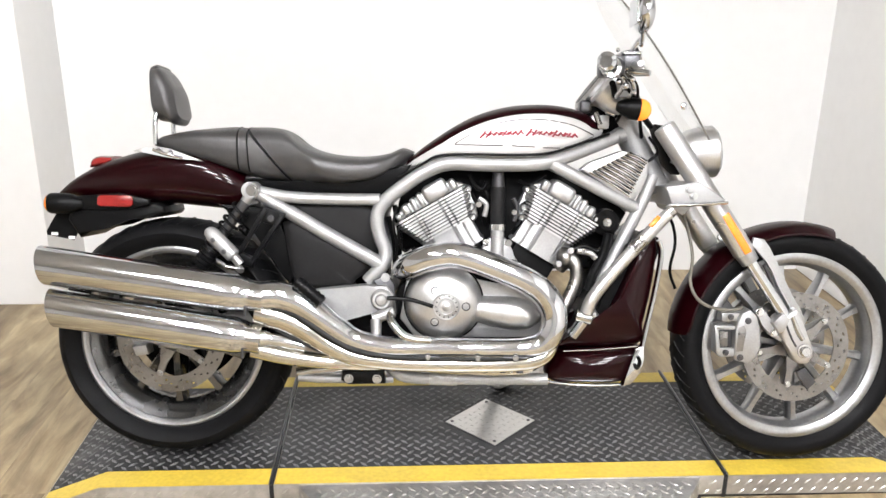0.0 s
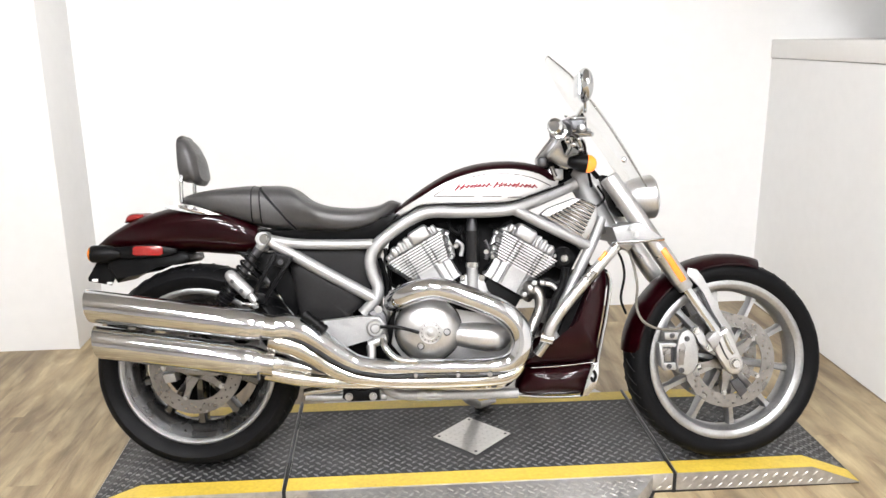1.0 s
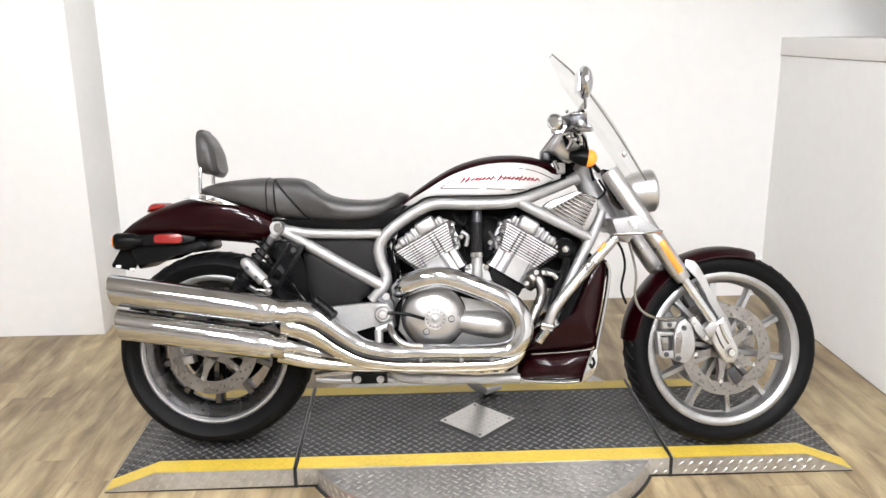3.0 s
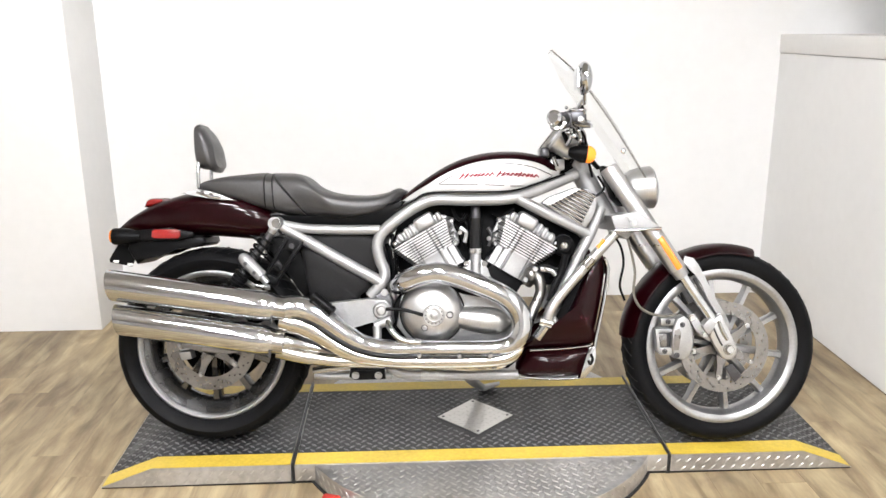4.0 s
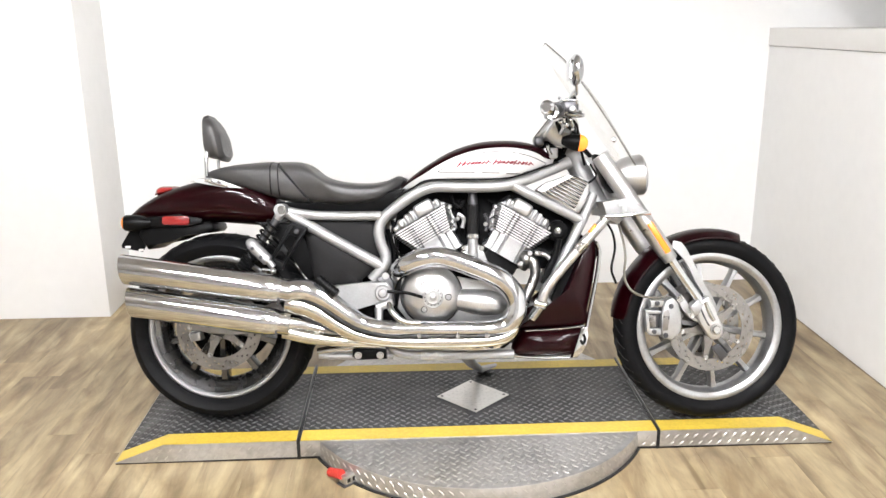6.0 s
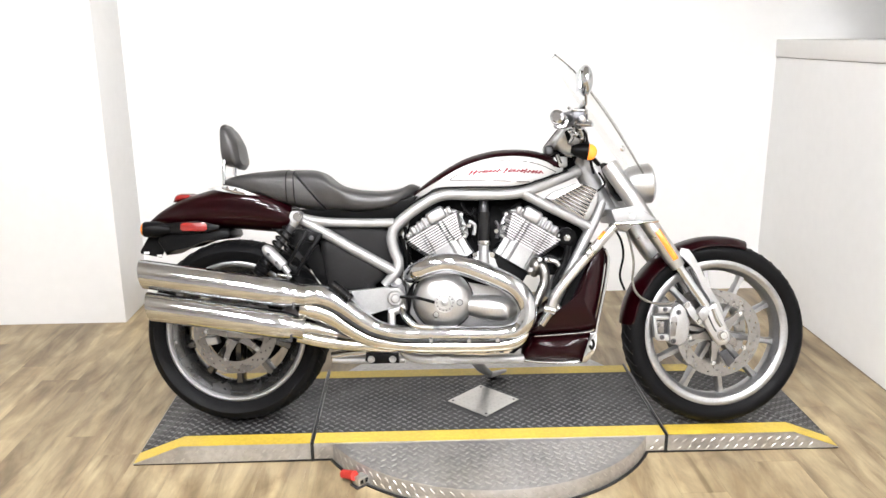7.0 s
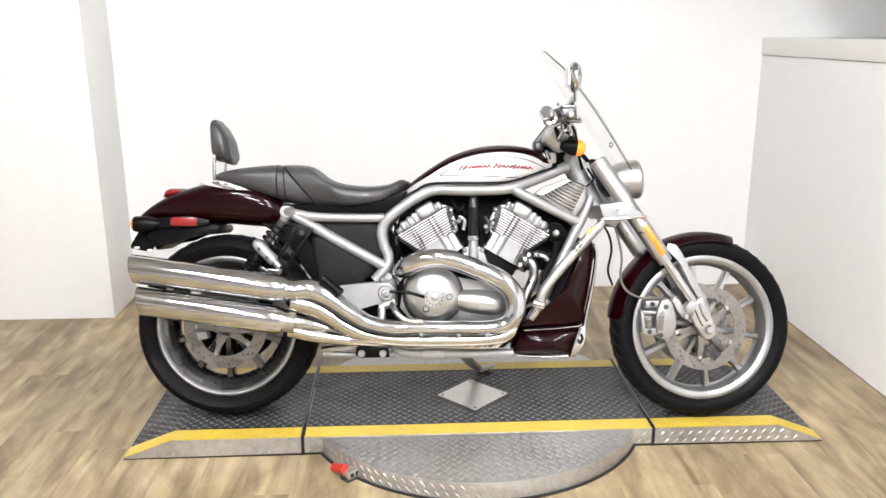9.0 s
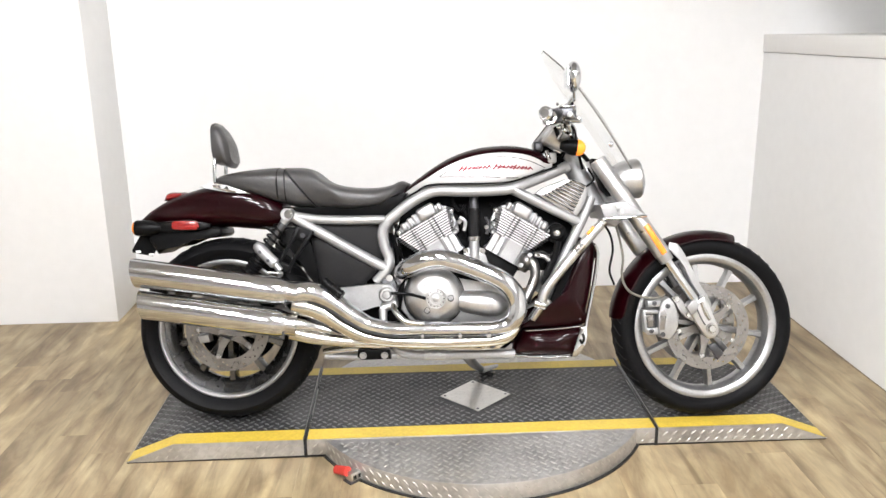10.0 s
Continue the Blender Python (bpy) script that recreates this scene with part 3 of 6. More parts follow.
part("drive_pulley", lathe([(0.02, 0.08), (0.06, 0.06), (0.142, 0.062), (0.15, 0.068), (0.15, 0.1), (0.02, 0.1)], (0, 0, 0), 64), M_ENGBLACK, rear, "dark belt pulley")

# -- frame tubes, one run a part, and its mirror on the far side --
frame_parts = {
    "top_rail": ([(0.366, -0.055, 0.889), (0.276, -0.080, 0.852), (0.184, -0.115, 0.818), (0.115, -0.125, 0.806), (-0.002, -0.130, 0.804), (-0.099, -0.130, 0.805), (-0.162, -0.130, 0.781), (-0.226, -0.130, 0.737), (-0.267, -0.130, 0.700), (-0.283, -0.130, 0.661), (-0.275, -0.130, 0.614), (-0.260, -0.130, 0.575), (-0.269, -0.135, 0.538), (-0.307, -0.135, 0.495)], 0.0185),
    "seat_rail": ([(-0.275, -0.130, 0.710), (-0.392, -0.130, 0.710), (-0.508, -0.130, 0.714), (-0.594, -0.130, 0.728)], 0.0155),
    "diagonal_head": ([(-0.6, -0.135, 0.728), (-0.578, -0.135, 0.714), (-0.5, -0.135, 0.671)], 0.0155),
    "diagonal_tube": ([(-0.512, -0.135, 0.677), (-0.411, -0.135, 0.619), (-0.272, -0.135, 0.542)], 0.0185),
    "upper_cradle": ([(0.170, -0.120, 0.808), (0.272, -0.115, 0.755), (0.403, -0.100, 0.690)], 0.017),
    "down_tube": ([(0.443, -0.075, 0.777), (0.416, -0.095, 0.714), (0.367, -0.110, 0.620), (0.321, -0.120, 0.530), (0.276, -0.125, 0.429)], 0.0165),
}
for nm, (pts, r) in frame_parts.items():
    for s in (1, -1):
        part(nm, tube([(x, y * s, z) for x, y, z in pts], r, 16), M_FRAME, bike, "silver painted frame tube")
part("steering_head", tube([(0.366, 0.000, 0.940), (0.478, 0.000, 0.738)], 0.036, 24, 1), M_FRAME, bike, "silver painted steering head")
part("tube_collar", tube([(0.350, -0.058, 0.881), (0.366, -0.055, 0.889)], 0.0215, 20, 1), M_FRAME, bike)
for s in (-1, 1):
    part("shock_mount", tube([(-0.604, s * 0.115, 0.732), (-0.604, s * 0.175, 0.732)], 0.021, 24, 1), M_FRAME, bike)
bolt((-0.597, -0.176, 0.732), 0.011, 0.01, bike, M_POLISH)
part("seat_post_bracket", box((-0.309, -0.1, 0.477), (-0.309 + 0.05, 0.1, 0.546), 0.01), M_ENGBLACK, bike)

# -- black covers behind the frame --
part("side_cover", pillow([(-0.535, 0.696), (-0.300, 0.696), (-0.293, 0.547), (-0.434, 0.625), (-0.512, 0.669)], -0.06, -0.1, 0.012), M_GREYPLASTIC, bike, "charcoal plastic side cover")
part("side_cover", pillow([(-0.532, 0.646), (-0.511, 0.657), (-0.475, 0.645), (-0.308, 0.547), (-0.345, 0.492), (-0.355, 0.477), (-0.483, 0.477), (-0.508, 0.516)], -0.06, -0.114, 0.014), M_GREYPLASTIC, bike, "charcoal plastic lower side cover")
part("side_cover", prism([(-0.571, 0.694), (-0.318, 0.693), (-0.311, 0.469), (-0.516, 0.459), (-0.570, 0.639)], 0.06, 0.12, 0.008), M_GREYPLASTIC, bike)
part("battery_box", box((-0.522, -0.058, 0.439), (-0.301, 0.058, 0.693), 0.01), M_ENGBLACK, bike)
part("inner_fender", prism([(-0.712, 0.693), (-0.560, 0.683), (-0.500, 0.540), (-0.521, 0.479), (-0.555, 0.520), (-0.611, 0.622)], -0.085, 0.085, 0.006), M_PLASTIC, bike, "black plastic inner fender")

# -- tail: fender, lamps, plate holder --
part("rear_fender", body([
    (-1.155, 0.719, -1.147, 0.708, 0.03), (-1.107, 0.755, -1.092, 0.701, 0.068),
    (-1.037, 0.794, -1.019, 0.693, 0.09), (-0.955, 0.822, -0.937, 0.691, 0.1),
    (-0.863, 0.842, -0.848, 0.689, 0.106), (-0.772, 0.842, -0.770, 0.683, 0.108),
    (-0.691, 0.813, -0.691, 0.677, 0.108), (-0.638, 0.773, -0.632, 0.681, 0.1)], 0.72, 32), M_MAROON, bike, "dark cherry painted rear fender")
part("tail_lamp", body([
    (-1.070, 0.788, -1.068, 0.784, 0.03), (-1.051, 0.814, -1.047, 0.786, 0.05),
    (-1.004, 0.816, -1.000, 0.796, 0.05)], 0.7, 20), M_REDLENS, bike, "red tail lamp lens")
part("undertail", prism([(-1.094, 0.697), (-0.87, 0.693), (-0.852, 0.684), (-0.848, 0.668), (-0.858, 0.657), (-0.889, 0.652), (-0.942, 0.648), (-1.002, 0.636), (-1.045, 0.616), (-1.076, 0.598), (-1.107, 0.646)], -0.092, 0.092, 0.012, 3), M_PLASTIC, bike, "black plastic undertail with lamp bracket")
part("lamp_bracket", prism([(-1.085, 0.709), (-0.966, 0.719), (-0.884, 0.703), (-0.884, 0.689), (-0.937, 0.677), (-1.050, 0.674), (-1.081, 0.682)], -0.108, -0.087, 0.004), M_PLASTIC, bike)
part("side_reflector", prism([(-1.016, 0.707), (-1.008, 0.713), (-0.932, 0.713), (-0.924, 0.707), (-0.924, 0.689), (-0.932, 0.683), (-1.009, 0.684), (-1.017, 0.689)], -0.1165, -0.1082, 0.002), M_REDLENS, bike, "red side reflector")
for s in (-1, 1):
    sig = part("rear_turn_signal", lathe([(0.0005, 0.0), (0.0255, 0.0), (0.0275, 0.006), (0.0275, 0.042), (0.024, 0.062), (0.012, 0.088), (0.0005, 0.092)], (0, 0, 0), 32), M_PLASTIC, bike, "black bullet turn signal with amber lens")
    sig.matrix_local = Matrix.Translation((-1.146, s * 0.105, 0.690)) @ pose(0, 0, 0, 0, 0, -90 - 3 * s)
    part("lens", lathe([(0.0005, -0.011), (0.012, -0.0105), (0.021, -0.006), (0.0245, -0.0005), (0.0005, -0.0005)], (0, 0, 0), 28), M_AMBER, sig, "amber lens")
part("plate_holder", prism([(-1.144, 0.669), (-1.071, 0.677), (-1.072, 0.653), (-1.103, 0.589), (-1.175, 0.603), (-1.177, 0.613)], -0.064, -0.058, 0.0015), M_PLASTIC, bike, "black plate holder with two slots")
for u in ((-1.163, 0.609), (-1.117, 0.599)):
    part("slot", box((u[0], -0.0655, u[1] - 0.007), (u[0] + 0.018, -0.0643, u[1] + 0.001), 0.0005, m=Matrix()), M_WHITE, bike)

# -- seats and backrest --
PILLION = [(-0.891, 0.847, -0.870, 0.839, 0.045), (-0.863, 0.869, -0.827, 0.824, 0.09),
           (-0.794, 0.885, -0.746, 0.804, 0.11), (-0.724, 0.893, -0.666, 0.777, 0.12),
           (-0.669, 0.897, -0.578, 0.755, 0.125), (-0.635, 0.895, -0.506, 0.747, 0.126)]
seat = part("passenger_seat", body(PILLION, 0.56, 36), M_LEATHER, bike, "black vinyl passenger seat")


def seat_line(x_top, x_low, power=0.56):
    """Points of a seam down the near side of the passenger seat, from x_top at its crown to x_low at its edge."""
    st = smooth_path([Vector(q[:3]) for q in PILLION], 8), smooth_path([Vector((q[3], q[4], 0)) for q in PILLION], 8)
    out = []
    for k in range(15):
        t = math.pi / 2 - 0.2 - k / 14 * (math.pi / 2 + 0.45)
        sn, cs = math.sin(t), math.cos(t)
        h = (math.copysign(abs(sn) ** power, sn) + 1) / 2
        want = x_low + (x_top - x_low) * h
        p, q = min(zip(*st), key=lambda r: abs(r[0].z + (r[0].x - r[0].z) * h - want))
        out.append(Vector((want, -abs(cs) ** power * q.y - 0.0005, q.x + (p.y - q.x) * h)))
    return out


part("driver_seat", body([
    (-0.627, 0.897, -0.498, 0.745, 0.127), (-0.563, 0.896, -0.458, 0.741, 0.137),
    (-0.529, 0.886, -0.426, 0.741, 0.142), (-0.497, 0.860, -0.399, 0.741, 0.146),
    (-0.459, 0.840, -0.372, 0.743, 0.146), (-0.398, 0.826, -0.333, 0.749, 0.142),
    (-0.322, 0.822, -0.291, 0.756, 0.13), (-0.261, 0.830, -0.255, 0.772, 0.11),
    (-0.221, 0.846, -0.223, 0.794, 0.085), (-0.191, 0.837, -0.202, 0.813, 0.055)], 0.62, 32), M_LEATHER, bike, "black vinyl rider seat with a raised rear edge")
for x_top, x_low in ((-0.648, -0.645), (-0.624, -0.615)):
    part("seat_seam", tube(seat_line(x_top, x_low), 0.0022, 6, 2), M_PLASTIC, seat)
pad_z, pad_x = 0.904, -0.875
part("backrest_pad", body([
    (pad_x + 0.006, pad_z + 0.148, pad_x + 0.007, pad_z + 0.14, 0.045), (pad_x + 0.0, pad_z + 0.155, pad_x + 0.004, pad_z + 0.13, 0.062), (pad_x - 0.012, pad_z + 0.152, pad_x - 0.006, pad_z + 0.02, 0.08),
    (pad_x + 0.006, pad_z + 0.148, pad_x + 0.024, pad_z + 0.005, 0.086), (pad_x + 0.024, pad_z + 0.13, pad_x + 0.046, pad_z - 0.004, 0.084), (pad_x + 0.044, pad_z + 0.095, pad_x + 0.06, pad_z + 0.012, 0.066)], 0.55, 36), M_LEATHER, bike, "black vinyl backrest pad")
for s in (-1, 1):
    part("backrest_upright", tube([(-0.873, s * 0.075, 0.847), (-0.874, s * 0.075, 0.902), (-0.869, s * 0.066, 0.956)], 0.0065, 12), M_CHROME, bike, "chrome backrest upright")
    part("backrest_side_plate", prism([(-0.922, 0.829), (-0.900, 0.836), (-0.859, 0.842), (-0.826, 0.836), (-0.780, 0.820), (-0.738, 0.804), (-0.805, 0.809), (-0.851, 0.817), (-0.888, 0.824)],
         0.1085 * s - 0.004, 0.1085 * s + 0.004, 0.003, 3), M_SATIN, bike, "bright backrest side plate")
for p in ((-0.851, -0.1135, 0.830), (-0.822, -0.1135, 0.824)):
    bolt(p, 0.0055, 0.006, bike, M_CHROME)
part("plate_bar", tube([(-0.868, -0.115, 0.833), (-0.834, -0.117, 0.822), (-0.79, -0.115, 0.812)], 0.004, 10), M_CHROME, bike, "chrome bar on the seat plate")

# added black block for the dark shadow between seat and rail
part("seat_shadow_fill", prism([(-0.631, 0.759), (-0.513, 0.755), (-0.355, 0.759), (-0.227, 0.798), (-0.194, 0.802), (-0.237, 0.747), (-0.285, 0.711), (-0.513, 0.716), (-0.608, 0.728)], -0.105, 0.105, 0.006), M_PLASTIC, bike, "black filler for the shadow under the seat")

# -- shocks --
for s in (-1, 1):
    top, low = Vector((-0.610, s * 0.148, 0.716)), Vector((-0.740, s * 0.148, 0.534))
    shock = part("shock_absorber", tube([top, low], 0.014, 16, 1), M_DARKMETAL, bike, "black coil-over rear shock absorber")
    ax = (low - top).normalized()
    u = ax.cross(Vector((0, 1, 0)))
    coil = []
    for i in range(141):
        f = i / 140
        a = f * 2 * math.pi * 8
        coil.append(top.lerp(low, 0.13 + 0.72 * f) + (u * math.cos(a) + Vector((0, 1, 0)) * math.sin(a)) * 0.0225)
    part("spring", tube(coil, 0.0042, 8, 1), M_PLASTIC, shock, "black coil spring")
    part("clevis", tube([top - ax * 0.006, top + ax * 0.034], [0.017, 0.012], 16, 1), M_FRAME, shock)
    for f0, f1, rad in ((0.78, 0.84, 0.022), (0.85, 0.89, 0.0245), (0.9, 0.94, 0.0245), (0.95, 0.99, 0.022)):
        part("preload_ring", tube([top.lerp(low, f0), top.lerp(low, f1)], rad, 22, 1), M_PLASTIC, shock)
    part("reservoir", tube([(-0.711, s * 0.182, 0.634), (-0.707, s * 0.182, 0.629), (-0.697, s * 0.182, 0.618), (-0.646, s * 0.182, 0.566), (-0.643, s * 0.182, 0.563)], [0.007, 0.0145, 0.0195, 0.0195, 0.016], 20, 1), M_FRAME, shock, "pale silver shock reservoir with a rounded end")
    for q in ((-0.692, 0.606), (-0.665, 0.577)):
        bolt((q[0], s * 0.2005, q[1]), 0.0045, 0.004, shock, M_DARKMETAL, s)
    part("reservoir_end", tube([(-0.645, s * 0.182, 0.565), (-0.628, s * 0.182, 0.543)], 0.0115, 14, 1), M_ALU, shock)
    # open bracket of two black bars with a gusset at its head and a foot
    for (a0, a1) in (((-0.566, 0.685), (-0.638, 0.566)), ((-0.522, 0.67), (-0.604, 0.547))):
        d = Vector((a1[0] - a0[0], 0, a1[1] - a0[1])).normalized()
        w = Vector((-d.z, 0, d.x)) * 0.0058
        pts = [(a0[0] + w.x, a0[1] + w.z), (a1[0] + w.x, a1[1] + w.z), (a1[0] - w.x, a1[1] - w.z), (a0[0] - w.x, a0[1] - w.z)]
        part("support_bar", prism(pts, s * 0.155 - 0.007, s * 0.155 + 0.007, 0.002), M_PLASTIC, bike, "black bracket bar")
    part("support_bracket", prism([(-0.575, 0.691), (-0.515, 0.672), (-0.536, 0.638), (-0.594, 0.655)], s * 0.155 - 0.004, s * 0.155 + 0.005, 0.002), M_PLASTIC, bike)
    bolt((-0.553, s * 0.161, 0.66), 0.0065, 0.006, bike, M_DARKMETAL, s)
    part("support_foot", prism([(-0.645, 0.577), (-0.596, 0.556), (-0.602, 0.532), (-0.652, 0.541)], s * 0.15 - 0.012, s * 0.15 + 0.012, 0.003), M_PLASTIC, bike)
    part("shock_eye", tube([(-0.668, s * 0.17, 0.535), (-0.62, s * 0.17, 0.528)], 0.0075, 12, 1), M_POLISH, bike)
    bolt((-0.628, s * 0.182, 0.53), 0.0075, 0.008, bike, M_CHROME, s)

# -- swingarm --
for s in (-1, 1):
    part("swingarm", prism([(-0.254, 0.492), (-0.237, 0.468), (-0.237, 0.439), (-0.258, 0.420), (-0.305, 0.414), (-0.390, 0.389), (-0.507, 0.346), (-0.760, 0.317), (-0.847, 0.321), (-0.846, 0.364), (-0.739, 0.376), (-0.545, 0.453), (-0.428, 0.478), (-0.312, 0.490)],
         s * 0.15 - 0.022, s * 0.15 + 0.022, 0.007, 3), M_FRAME, bike, "cast aluminium swingarm")
# added block that fills the dark region behind the pivot
part("dark_fill_block", prism([(-0.425, 0.405), (-0.30, 0.425), (-0.215, 0.45), (-0.2, 0.33), (-0.36, 0.33)], -0.125, -0.06, 0.004), M_ENGBLACK, bike, "black block filling the dark space behind the swingarm pivot")
part("pivot_boss", lathe([(0.0005, -0.187), (0.022, -0.187), (0.0275, -0.181), (0.0275, -0.165), (0.0005, -0.165)], (-0.267, 0, 0.455), 32), M_ALU, bike)
part("pivot_cap", lathe([(0.0005, -0.193), (0.012, -0.192), (0.0165, -0.187), (0.0005, -0.186)], (-0.267, 0, 0.455), 28), M_ALU, bike, "polished swingarm pivot cap")

# -- engine --
vx, vz = 0.034, 0.367
part("engine_core", prism([(-0.211, 0.780), (-0.121, 0.792), (0.163, 0.795), (0.346, 0.714), (0.387, 0.677), (0.337, 0.579), (0.302, 0.522), (0.174, 0.522), (0.062, 0.539), (-0.122, 0.539), (-0.220, 0.570), (-0.236, 0.682)], -0.03, 0.03, 0.004), M_ENGBLACK, bike, "black throttle body and wiring behind the cylinders")
part("crankcase", prism([(-0.223, 0.486), (-0.179, 0.530), (-0.061, 0.545), (0.117, 0.486), (0.206, 0.407), (0.196, 0.307), (0.137, 0.258), (-0.200, 0.258), (-0.239, 0.328), (-0.247, 0.427)], -0.13, 0.13, 0.012), M_ENGBLACK, bike, "black crankcase")
def plan_prism(pts, z0, z1, m, mirror=1):
    """A closed outline in x, y pushed along z, then set in place; mirror -1 turns it over in x."""
    bm = bmesh.new()
    lo = [bm.verts.new(m @ Vector((x * mirror, y, z0))) for x, y in pts]
    hi = [bm.verts.new(m @ Vector((x * mirror, y, z1))) for x, y in pts]
    n = len(pts)
    bm.faces.new(lo[::-1]), bm.faces.new(hi)
    for i in range(n):
        bm.faces.new((lo[i], lo[(i + 1) % n], hi[(i + 1) % n], hi[i]))
    return bm


def both_sides(near):
    """Closes an outline given along its near side by the same line on the far side."""
    return near + [(x, -y) for x, y in reversed(near)]


for sgn, nm in ((-1, "rear_cylinder"), (1, "front_cylinder")):
    # across each cylinder, plus points to the inside of the V
    base = pose(vx, 0, vz, 0, sgn * 30, 0)
    mir = -sgn
    jacket = both_sides([(-0.062, -0.06), (-0.058, -0.088), (-0.036, -0.098), (-0.03, -0.092), (-0.024, -0.104), (0.03, -0.106), (0.036, -0.095), (0.042, -0.1), (0.058, -0.096), (0.064, -0.09), (0.084, -0.088), (0.089, -0.055)])
    cyl = part(nm, plan_prism(jacket, 0.226, 0.3, base, mir), M_ALU, bike, "silver finned cylinder of the V-twin engine", smooth=20)
    part("jacket_foot", plan_prism([(x * 1.03, y * 1.02) for x, y in jacket], 0.2255, 0.233, base, mir), M_ALU, cyl, smooth=20)
    foot_x = sorted((-0.05 * mir, 0.074 * mir))
    part("dark_base", box((foot_x[0], -0.088, 0.11), (foot_x[1], 0.088, 0.2252), 0.008, 2, base), M_ENGBLACK, cyl)
    for i in range(10):
        f = i / 9
        x0, x1, z = -0.066 - 0.036 * f, 0.096 + 0.022 * f, 0.294 + i * 0.0085
        d = 0.116 + 0.01 * f
        fin = both_sides([(x0, -d * 0.55), (x0 + 0.006, -d + 0.014), (x0 + 0.018, -d), (-0.04, -d), (-0.035, -d + 0.008), (-0.028, -d + 0.008), (-0.023, -d), (0.03, -d), (0.037, -d + 0.013), (0.047, -d + 0.013), (0.054, -d), (x1 - 0.014, -d), (x1 - 0.004, -d + 0.012), (x1, -d * 0.55)])
        part("fin", plan_prism(fin, z, z + 0.0052, base, mir), M_SATIN, cyl, smooth=20)
    core_x = sorted((-0.062 * mir, 0.092 * mir))
    part("fin_core", box((core_x[0], -0.1, 0.292), (core_x[1], 0.1, 0.385), 0.01, 2, base), M_ENGBLACK, cyl)
    # rocker cover: a low domed core and rounded lumps standing out of it
    crown = [(-0.088, 0.378), (-0.078, 0.394), (-0.058, 0.406), (0.012, 0.414), (0.06, 0.412), (0.084, 0.404), (0.108, 0.386), (0.114, 0.378)]
    bm = prism([(x * mir, z) for x, z in crown], -0.106, 0.106, 0.01, 3)
    bmesh.ops.transform(bm, matrix=base, verts=bm.verts)
    part("head_cover", bm, M_ALU, cyl, "cast silver cylinder head cover")
    for x, w, top_z in ((-0.077, 0.0085, 0.396), (-0.052, 0.0115, 0.41), (-0.026, 0.0075, 0.415), (-0.006, 0.0065, 0.418), (0.04, 0.034, 0.424), (0.088, 0.009, 0.408)):
        xs2 = sorted(((x - w) * mir, (x + w) * mir))
        part("head_rib", box((xs2[0], -0.1235, 0.377), (xs2[1], 0.1235, top_z), min(w * 0.9, 0.0125), 3, base), M_ALU, cyl)
    for x, z, r in ((0.103, 0.345, 0.012), (0.1, 0.316, 0.012), (0.092, 0.29, 0.01), (0.118, 0.362, 0.009)):
        o = base @ Vector((x * mir, 0, z))
        part("port_boss", lathe([(0.0005, -0.083), (r * 0.6, -0.084), (r * 0.95, -0.079), (r, -0.07), (r, 0.0), (0.0005, 0.0)], (o.x, 0, o.z), 20), M_ALU, cyl)
    arm = prism([(x * mir, z) for x, z in ((0.08, 0.28), (0.104, 0.285), (0.118, 0.32), (0.122, 0.362), (0.1, 0.372))], -0.07, -0.03, 0.006)
    bmesh.ops.transform(arm, matrix=base, verts=arm.verts)
    part("port_flange", arm, M_ALU, cyl)
cx, cz = 0.034, 0
part("centre_tube", tube([(cx, -0.085, 0.789), (cx, -0.085, 0.768), (cx, -0.085, 0.742)], [0.0135, 0.0165, 0.0175], 20, 2), M_DARKMETAL, bike, "dark metal neck of the coolant tube")
part("centre_tube", tube([(cx, -0.085, 0.746), (cx, -0.085, 0.639)], 0.0195, 24, 1), M_GREYPLASTIC, bike, "black coolant tube between the cylinders")
part("tube_clamp", tube([(cx, -0.085, 0.647), (cx, -0.085, 0.631)], 0.022, 24, 1), M_POLISH, bike)
part("coolant_manifold", tube([(cx, -0.085, 0.633), (cx, -0.085, 0.528)], [0.0175, 0.02], 24, 1), M_ALU, bike)
part("manifold_bracket", prism([(0.011, 0.608), (0.058, 0.608), (0.074, 0.580), (0.090, 0.544), (0.090, 0.504), (-0.029, 0.532), (-0.017, 0.568)], -0.09, -0.055, 0.006), M_ALU, bike)
for p in ((-0.012, -0.091, 0.556), (0.08, -0.091, 0.546), (0.004, -0.091, 0.597), (0.063, -0.091, 0.597)):
    bolt(p, 0.007, 0.007, bike, M_POLISH)
for i, (u0, v0, u1, v1) in enumerate((((-0.040, 0.733) + (0.003, 0.643)), ((-0.016, 0.759) + (0.011, 0.683)), ((0.096, 0.692) + (0.127, 0.726)), ((0.076, 0.622) + (0.108, 0.666)), ((-0.241, 0.693) + (-0.229, 0.543)), ((-0.257, 0.663) + (-0.238, 0.512)), ((0.340, 0.642) + (0.284, 0.542)))):
    part("hose", tube([(u0, -0.06 - 0.006 * (i % 3), v0), ((u0 + u1) / 2 + 0.008, -0.075, (v0 + v1) / 2), (u1, -0.06, v1)], 0.0075, 10), M_ENGBLACK, bike, "black rubber hose")
# black horn or regulator under the front of the frame
part("horn", lathe([(0.0005, -0.128), (0.02, -0.128), (0.034, -0.118), (0.036, -0.09), (0.0005, -0.09)], (0.318, 0, 0.656), 32), M_PLASTIC, bike, "round black horn")
part("horn_centre", lathe([(0.0005, -0.132), (0.009, -0.131), (0.013, -0.127), (0.0005, -0.127)], (0.318, 0, 0.656), 24), M_POLISH, bike)

